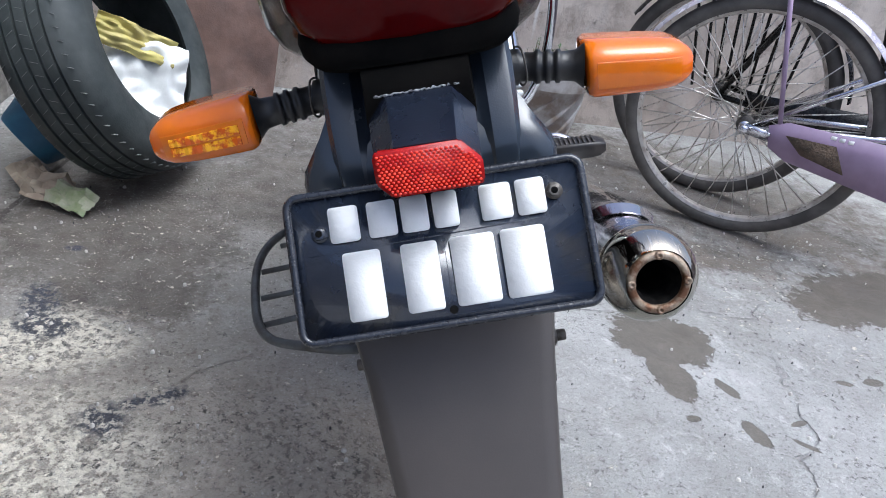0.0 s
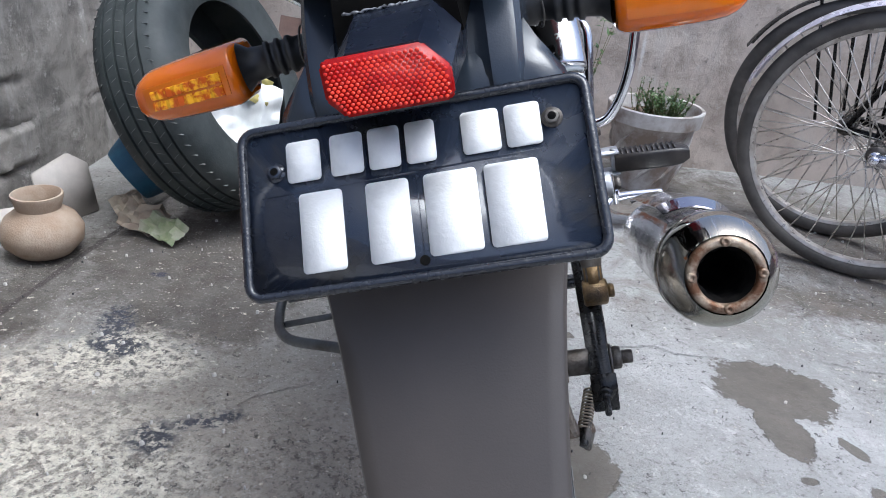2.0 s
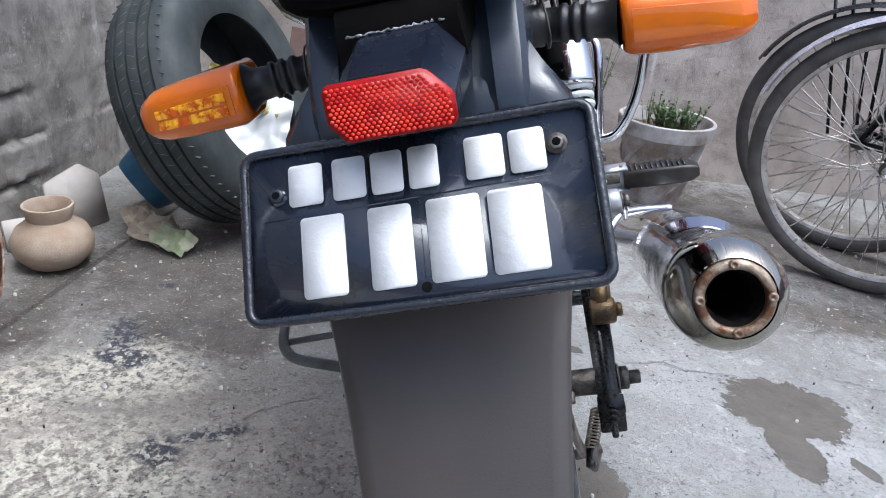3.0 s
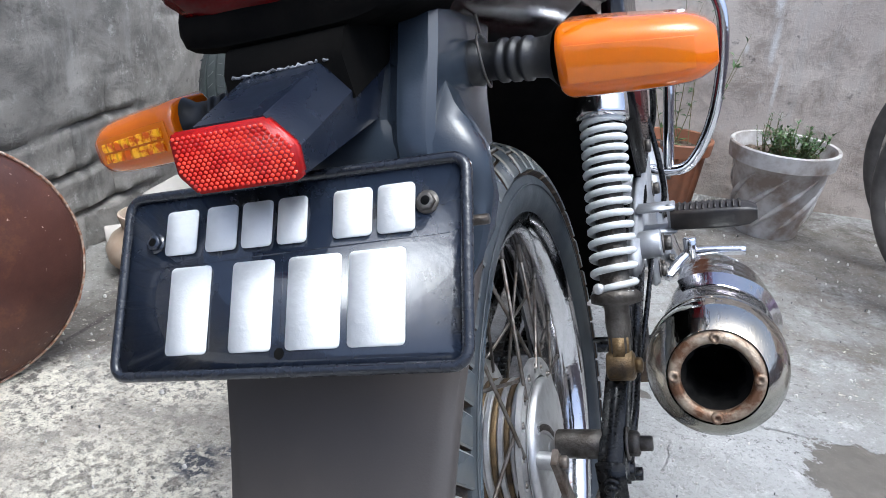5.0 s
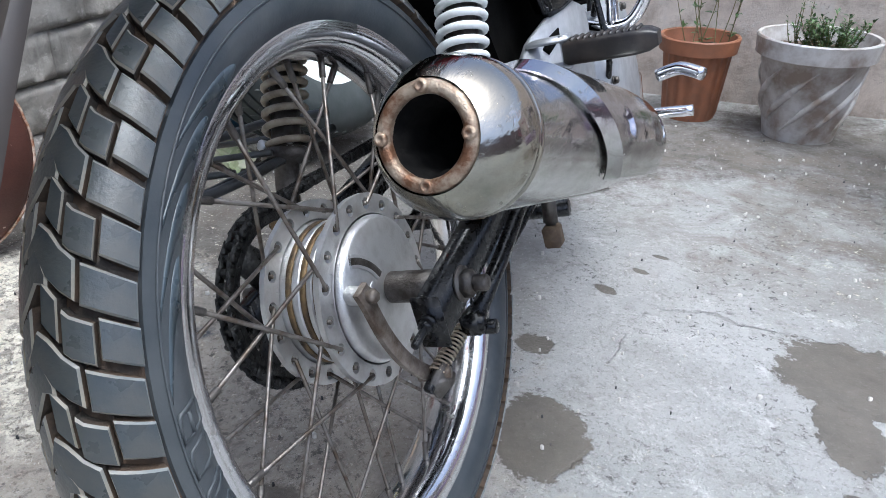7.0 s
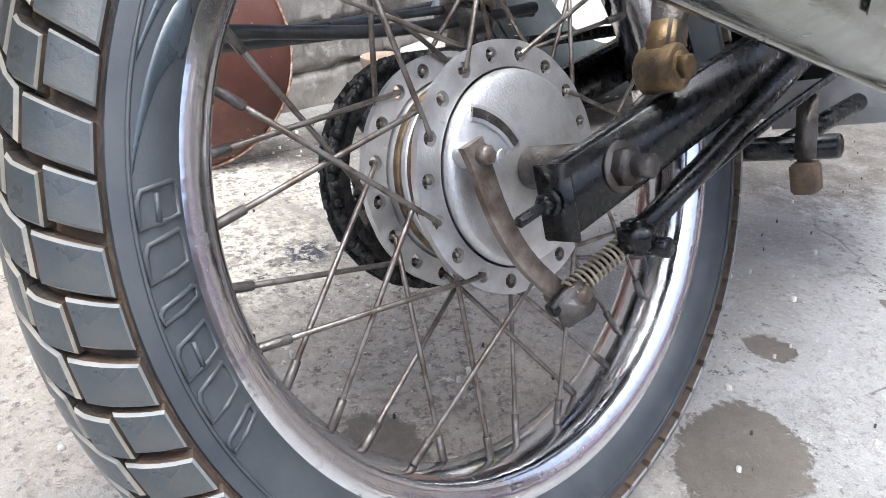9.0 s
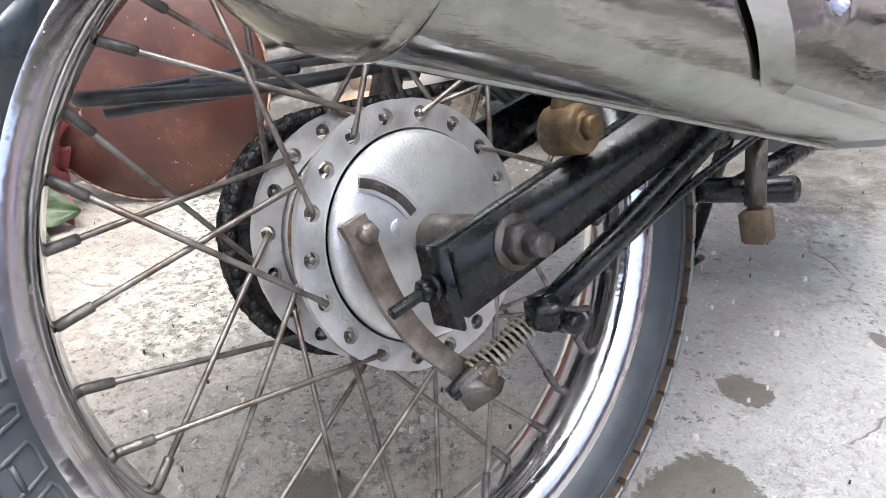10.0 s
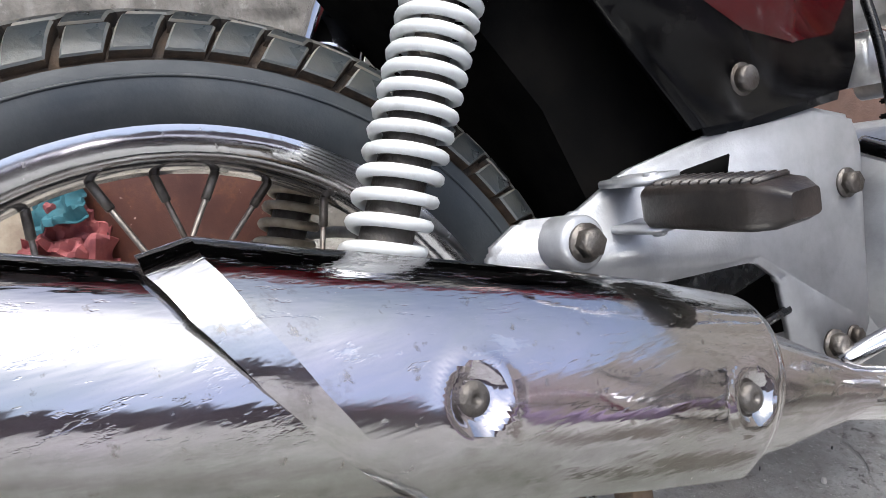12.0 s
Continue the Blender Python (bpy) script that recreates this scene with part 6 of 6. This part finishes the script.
part("jar_body", bm, M_CLAY, jar, sharp=60)
bm = lathe(bmesh.new(), [(a * 0.8, b * 0.8) for a, b in [(0.1375, 0.0555)] + prof5[8:13] + [(0.1375, 0.0465)]], pose(0, 0, 0, 0, -90, 0), 56, closed=True)
bmesh.ops.recalc_face_normals(bm, faces=bm.faces)
part("jar_neck", bm, M_CLAY, jar, "flared clay neck of the jar", sharp=60)

PAN_R = 0.215
PANM = along((-1.00, 0.185, PAN_R * 0.985), (-1.00 + 0.86, 0.185 - 0.49, PAN_R * 0.985 + 0.16))
pan = empty("iron_pan", PANM, "round maroon painted iron pan, rusty edge, leaning by the wall", "pan")
bm = bmesh.new()
lathe(bm, [(0.045, 0.0), (0.044, 0.06), (0.038, 0.12), (0.024, 0.175), (0.008, 0.204), (0.0, PAN_R - 0.003), (-0.003, PAN_R - 0.003), (0.005, 0.202), (0.021, 0.173), (0.035, 0.118), (0.041, 0.06), (0.042, 0.0)], None, 72)
bmesh.ops.recalc_face_normals(bm, faces=bm.faces)
part("pan_body", bm, M_PAN, pan, sharp=60)
bm = bmesh.new()
rj = random.Random(3)
tube(bm, [(-0.001 + rj.uniform(-0.001, 0.001), (PAN_R - 0.001 + rj.uniform(-0.001, 0.0012)) * math.cos(2 * math.pi * k / 90), (PAN_R - 0.001) * math.sin(2 * math.pi * k / 90)) for k in range(90)], 0.0028, 6, closed=True)
part("pan_rim", bm, M_RUST, pan, "rusty flaking rolled edge")


def car_tyre():
    R0, w = 0.30, 0.092
    m = pose(-0.76, 1.035, 0.3085, 0, 0, -8) @ pose(0, 0, 0, 0, -24, 0)
    t = empty("car_tyre", m, "old worn grey-black car tyre leaning by the wall", "tyre")
    bm = bmesh.new()
    sec = [(0.085, 0.185), (w, 0.20), (w + 0.008, 0.235), (w + 0.002, 0.268), (w - 0.012, 0.288), (w - 0.03, 0.297)]
    grooves = []
    for c in (0.045, 0.015, -0.015, -0.045):
        grooves += [(c + 0.0035, 0.2995), (c + 0.003, 0.292), (c - 0.003, 0.292), (c - 0.0035, 0.2995)]
    sec = sec + grooves + [(-x, r) for x, r in sec[::-1]]
    ins = [(-0.075, 0.19), (-w + 0.012, 0.24), (-w + 0.03, 0.275), (0, 0.283), (w - 0.03, 0.275), (w - 0.012, 0.24), (0.075, 0.19)]
    lathe(bm, sec + ins, None, 96, closed=True)
    bmesh.ops.recalc_face_normals(bm, faces=bm.faces)
    part("carcass", bm, M_CARTYRE, t, sharp=35)
    bm = bmesh.new()
    for k in range(70):
        for c, s in ((0.03, 1), (0.0, -1), (-0.03, 1), (0.065, -1), (-0.065, 1)):
            a = 2 * math.pi * (k + 0.3 * s) / 70
            mm = Matrix.Rotation(a, 4, "X") @ pose(c, 0, 0.2985 if abs(c) < 0.05 else 0.2955, 0, 0, 25 * s)
            block(bm, (0, 0, 0), (0.018, 0.0010, 0.003), mm, 0.0)
    tagged(part("sipe", bm, M_TYREDUST, t, "thin dusty tread cuts"), kind="stuff")
    return t


car_tyre()


def crumple(name, centre, size, seed, material, label, turn=(0, 0, 0), n=9, lump=0.35, category="litter"):
    """A crumpled sheet lying or standing at centre."""
    bm = bmesh.new()
    m = pose(*centre, *turn)
    rows = []
    for i in range(n):
        row = []
        for j in range(n):
            x, y = (i / (n - 1) - 0.5) * size[0], (j / (n - 1) - 0.5) * size[1]
            z = lump * min(size) * (noise.noise((x * 2.2 / size[0] + seed, y * 2.2 / size[1], seed * 3.1)) + 0.6 * noise.noise((x * 6 / size[0], y * 6 / size[1] + seed, 1)))
            row.append(m @ Vector((x, y, z)))
        rows.append(row)
    loft(bm, rows)
    thicken(bm, 0.002)
    return tagged(part(name, bm, material, sharp=35), label, category)


crumple("plastic_sheet", (-0.695, 1.04, 0.235), (0.19, 0.20), 4, M_CLOTH, "crumpled white plastic sheet stuffed into the car tyre", (52, 12, 22), 30, 0.15)
crumple("plastic_sheet", (-0.72, 1.07, 0.325), (0.19, 0.07), 7, M_YELLOW, "crumpled yellowed plastic stuffed into the car tyre", (60, 22, 22), 30, 0.3)
crumple("brown_board", (-0.62, 1.62, 0.20), (0.34, 0.40), 12, M_BOARD, "bent reddish-brown board leaning behind the car tyre", (66, 4, 4), 12, 0.05)
crumple("cardboard_scrap", (-0.86, 0.83, 0.035), (0.10, 0.08), 2, M_CARD, "crumpled brown cardboard scrap on the floor", (25, 20, 10))
crumple("cardboard_scrap", (-0.93, 0.90, 0.03), (0.07, 0.07), 5, M_CARD, "crumpled pale cardboard scrap on the floor", (35, -20, 40))
crumple("wrapper", (-0.80, 0.80, 0.03), (0.10, 0.06), 9, M_GREENPLASTIC, "torn green and white wrapper on the floor", (30, 10, -20))
bm = bmesh.new()
slab(bm, [(-0.075, 0.0), (0.07, 0.0), (0.075, 0.12), (0.03, 0.155), (-0.07, 0.13)], pose(-1.055, 0.86, -0.003, 76, 0, 68), 0.012, 0.002)
tagged(part("marble_offcut", bm, M_TILE), "pale broken marble offcut leaning on the wall", "tile")
bm = bmesh.new()
slab(bm, [(-0.07, 0.0), (0.05, 0.0), (0.055, 0.055), (-0.06, 0.07)], pose(-1.11, 0.76, -0.003, 70, 0, 66), 0.012, 0.002)
tagged(part("marble_offcut", bm, M_TILE), "small broken marble offcut leaning on the wall", "tile")
bm = bmesh.new()
lathe(bm, [(0.0, 0.07), (0.012, 0.075), (0.05, 0.085), (0.055, 0.088), (0.055, 0.083), (0.014, 0.07), (0.006, 0.0)], pose(-0.955, 0.955, 0.085, 0, -35, 35), 40)
tagged(part("plastic_bowl", bm, M_BLUE), "blue plastic bowl pushed behind the tyre", "bowl")

# cloths and limp leaves on the floor beside the pan
crumple("pink_cloth", (-1.02, -0.055, 0.10), (0.17, 0.17), 3, M_PINK, "crumpled faded pink cloth heaped on the floor by the wall", (58, 14, 80), 26, 0.55, "cloth")
crumple("pink_cloth", (-1.06, -0.02, 0.19), (0.12, 0.11), 8, M_PINK, "folded faded pink cloth on top of the heap", (40, 24, 60), 20, 0.5, "cloth")
crumple("teal_cloth", (-1.07, -0.035, 0.235), (0.10, 0.09), 5, M_TEAL, "small crumpled teal cloth on top of the heap", (48, -12, 70), 16, 0.34, "cloth")
crumple("brown_board", (-1.12, -0.10, 0.12), (0.20, 0.24), 6, M_CARD, "bent brown card behind the cloths", (78, 0, 84), 10, 0.05)


def big_leaf(centre, size, turn, seed):
    """A limp broad leaf with a raised middle rib and side veins."""
    bm, rows = bmesh.new(), []
    for i in range(15):
        u = i / 14
        w = size[1] * (math.sin(math.pi * u ** 0.75) ** 0.7) + 0.001
        row = []
        for j in range(11):
            v = j / 5 - 1
            z = 0.10 * size[0] * abs(v) ** 1.3 * math.sin(math.pi * u) + 0.02 * size[0] * math.cos(u * 26 - abs(v) * 9) * abs(v) ** 0.5 + 0.12 * size[0] * noise.noise((u * 2.5, v * 1.2, seed))
            row.append(((u - 0.5) * size[0], v * w, z))
        rows.append(row)
    loft(bm, rows)
    thicken(bm, 0.0008)
    m = pose(*centre, *turn)
    for v in bm.verts:
        v.co = m @ v.co
    return tagged(part("leaf", bm, M_BIGLEAF, sharp=60), "broad limp green leaf fallen by the cloths", "leaf", "fallen leaves")


big_leaf((-0.985, -0.045, 0.042), (0.13, 0.040), (48, 12, 68), 3)
big_leaf((-0.965, -0.085, 0.014), (0.10, 0.034), (12, 6, 40), 7)
big_leaf((-0.975, -0.150, 0.020), (0.10, 0.036), (20, -8, 110), 9)

# ---- bicycles ----
def bicycle_wheel(parent, x, R, tyre_r, rim_mat, name="wheel"):
    """A spoked wheel in the x-z plane at x, its tyre standing on z = 0."""
    c = Vector((x, 0, R))
    turn = Matrix.Translation(c) @ pose(0, 0, 0, 0, 0, 90)
    bm = bmesh.new()
    lathe(bm, [((tyre_r) * math.cos(a), R - tyre_r + tyre_r * math.sin(a)) for a in (2 * math.pi * k / 14 for k in range(14))], turn, 96, closed=True)
    wh = part(name, bm, M_BIKETYRE, parent, "black bicycle tyre on a spoked wheel")
    bm = bmesh.new()
    r0 = R - 2 * tyre_r
    lathe(bm, [(0.013, r0 + 0.010), (0.014, r0 + 0.004), (0.010, r0 - 0.003), (0.0, r0 - 0.006), (-0.010, r0 - 0.003), (-0.014, r0 + 0.004), (-0.013, r0 + 0.010)], turn, 96, closed=True)
    bmesh.ops.recalc_face_normals(bm, faces=bm.faces)
    part("rim", bm, rim_mat, wh, "chrome rim, dulled")
    bm = bmesh.new()
    lathe(bm, [(-0.035, 0.0), (-0.035, 0.022), (-0.028, 0.024), (-0.024, 0.014), (0.024, 0.014), (0.028, 0.024), (0.035, 0.022), (0.035, 0)], turn, 24)
    rod(bm, c + Vector((0, -0.07, 0)), c + Vector((0, 0.07, 0)), 0.006, 10)
    part("hub", bm, M_STEEL, wh)
    for k in range(36):
        s = 1 if k % 2 else -1
        lead = 1 if (k // 2) % 2 else -1
        a = 2 * math.pi * k / 36
        b = a + lead * radians(62)
        p = c + Vector((0.024 * math.cos(b), 0.026 * s, 0.024 * math.sin(b)))
        q = c + Vector(((r0 - 0.003) * math.cos(a), 0, (r0 - 0.003) * math.sin(a)))
        bm = bmesh.new()
        tube(bm, [p, q], 0.0016, 6)
        part("spoke", bm, M_BIKESPOKE, wh)
    return wh


def mudguard(parent, x, R, mat, a0, a1, w=0.028, lift=0.022, label=""):
    bm = bmesh.new()
    rows = []
    for k in range(49):
        a = radians(a0 + (a1 - a0) * k / 48)
        rows.append([(x + (R + lift - 0.010 * abs(u) ** 2.2) * math.cos(a), u * w, R + (R + lift - 0.010 * abs(u) ** 2.2) * math.sin(a)) for u in (-1, -0.75, -0.4, 0, 0.4, 0.75, 1)])
    loft(bm, rows)
    thicken(bm, 0.001)
    return part("mudguard", bm, mat, parent, label)


BICYCLE = empty("bicycle", pose(0.85, 1.075, -0.003, 4, 0, -31), "lilac bicycle with chrome mudguards, parked by the wall", "bicycle", "parked bicycles")
BR = 0.325
bicycle_wheel(BICYCLE, 0, BR, 0.021, M_BIKERIM, "rear_wheel")
mudguard(BICYCLE, 0, BR, M_LILACGUARD, 20, 161, label="pale lilac-silver mudguard, scuffed")
bm = bmesh.new()
for s in (1, -1):
    tube(bm, [(0, 0.055 * s, BR), (0.43, 0.03 * s, BR + 0.075)], 0.0085, 10)
part("chain_stay", bm, M_BIKECHROME, BICYCLE, "chrome chain stays")
bm = bmesh.new()
for s in (1, -1):
    tube(bm, [(0.02, 0.050 * s, BR + 0.01), (0.40, 0.02 * s, 0.62)], 0.0065, 10)
part("seat_stay", bm, M_BIKECHROME, BICYCLE, "chrome seat stays")
bm = bmesh.new()
tube(bm, [(0.080, -0.060, BR + 0.03), (-0.03, -0.062, 0.76)], 0.006, 10)
part("carrier_stay", bm, M_LILAC, BICYCLE, "lilac carrier stay")
bm = bmesh.new()
tube(bm, [(0.40, 0, BR - 0.03), (0.34, 0, 0.86)], 0.014, 14)
tube(bm, [(0.40, 0, BR - 0.03), (0.95, 0, 0.62)], 0.015, 14)
tube(bm, [(0.36, 0, 0.70), (0.92, 0, 0.76)], 0.014, 14)
part("frame", bm, M_MAROONBIKE, BICYCLE, "maroon painted frame tubes")
bm = bmesh.new()
CG = Matrix(((1, 0, 0, 0), (0, 0, -1, -0.062), (0, 1, 0, BR), (0, 0, 0, 1)))
slab(bm, [(0.055, 0.025), (0.10, 0.045), (0.50, 0.06), (0.56, 0.0), (0.50, -0.10), (0.12, -0.055), (0.07, -0.03)], CG, 0.004, 0.001)
cg = part("chain_cover", bm, M_LILAC, BICYCLE, "lilac metal chain cover")
bm = bmesh.new()
slab(bm, [(0.10, 0.012), (0.22, 0.018), (0.26, -0.048), (0.15, -0.028)], CG @ pose(0, 0, 0.003), 0.003, 0.001)
part("cover_window", bm, M_SOIL, cg, "dark opening in the chain cover")
bm = bmesh.new()
for k in range(3):
    slab(bm, [(0.20 + 0.02 * k, 0.032), (0.213 + 0.02 * k, 0.033), (0.213 + 0.02 * k, 0.043), (0.20 + 0.02 * k, 0.042)], CG @ pose(0, 0, 0.003), 0.0016)
part("cover_marks", bm, M_WHITE, cg, "unreadable white marks as bars")
bm = bmesh.new()
nut(bm, (0.0, -0.05, BR), (0, -1, 0), 0.012, 0.03)
nut(bm, (0.06, -0.05, BR + 0.004), (0, -1, 0), 0.007, 0.025)
bar(bm, (0, -0.058, BR), (0.075, -0.060, BR - 0.005), 0.006, 0.03)
part("axle_plate", bm, M_BIKECHROME, BICYCLE)

BICYCLE2 = empty("bicycle", pose(0.845, 1.370, -0.003, 4, 0, -31), "older black bicycle with a dark mudguard, parked behind the lilac one", "bicycle", "parked bicycles")
bicycle_wheel(BICYCLE2, 0.05, BR, 0.022, M_BIKERIM, "rear_wheel")
mudguard(BICYCLE2, 0.05, BR, M_BLACK, 10, 152, label="black mudguard")
bm = bmesh.new()
for s in (1, -1):
    tube(bm, [(0.05, 0.055 * s, BR), (0.48, 0.03 * s, BR - 0.02)], 0.009, 10)
    tube(bm, [(0.05, 0.055 * s, BR), (0.30, 0.02 * s, 0.85)], 0.008, 10)
tube(bm, [(0.48, 0, BR - 0.03), (0.34, 0, 0.88)], 0.014, 14)
tube(bm, [(0.48, 0, BR - 0.03), (1.0, 0, 0.64)], 0.015, 14)
part("frame", bm, M_BLACK, BICYCLE2, "black painted frame tubes")
bm = bmesh.new()
slab(bm, [(0.12, 0.03), (0.50, 0.06), (0.60, 0.0), (0.50, -0.09), (0.14, -0.05)], Matrix(((1, 0, 0, 0), (0, 0, -1, -0.055), (0, 1, 0, BR), (0, 0, 0, 1))), 0.004, 0.001)
part("chain_cover", bm, M_BLACK, BICYCLE2, "dark metal chain cover")
bm = tube(bmesh.new(), [(-0.14, 0.03, 0.70), (0.32, 0.03, 0.71)], 0.006, 8)
CARRIER = part("carrier", bm, M_BLACK, BICYCLE2, "black carrier rail")
for k in range(9):
    bm = tube(bmesh.new(), [(-0.12 + 0.045 * k, 0.03, 0.70), (-0.04 + 0.032 * k, 0.05, BR - 0.02 + 0.02 * (k % 3))], 0.0045, 8)
    part("carrier_rod", bm, M_BLACK, CARRIER)
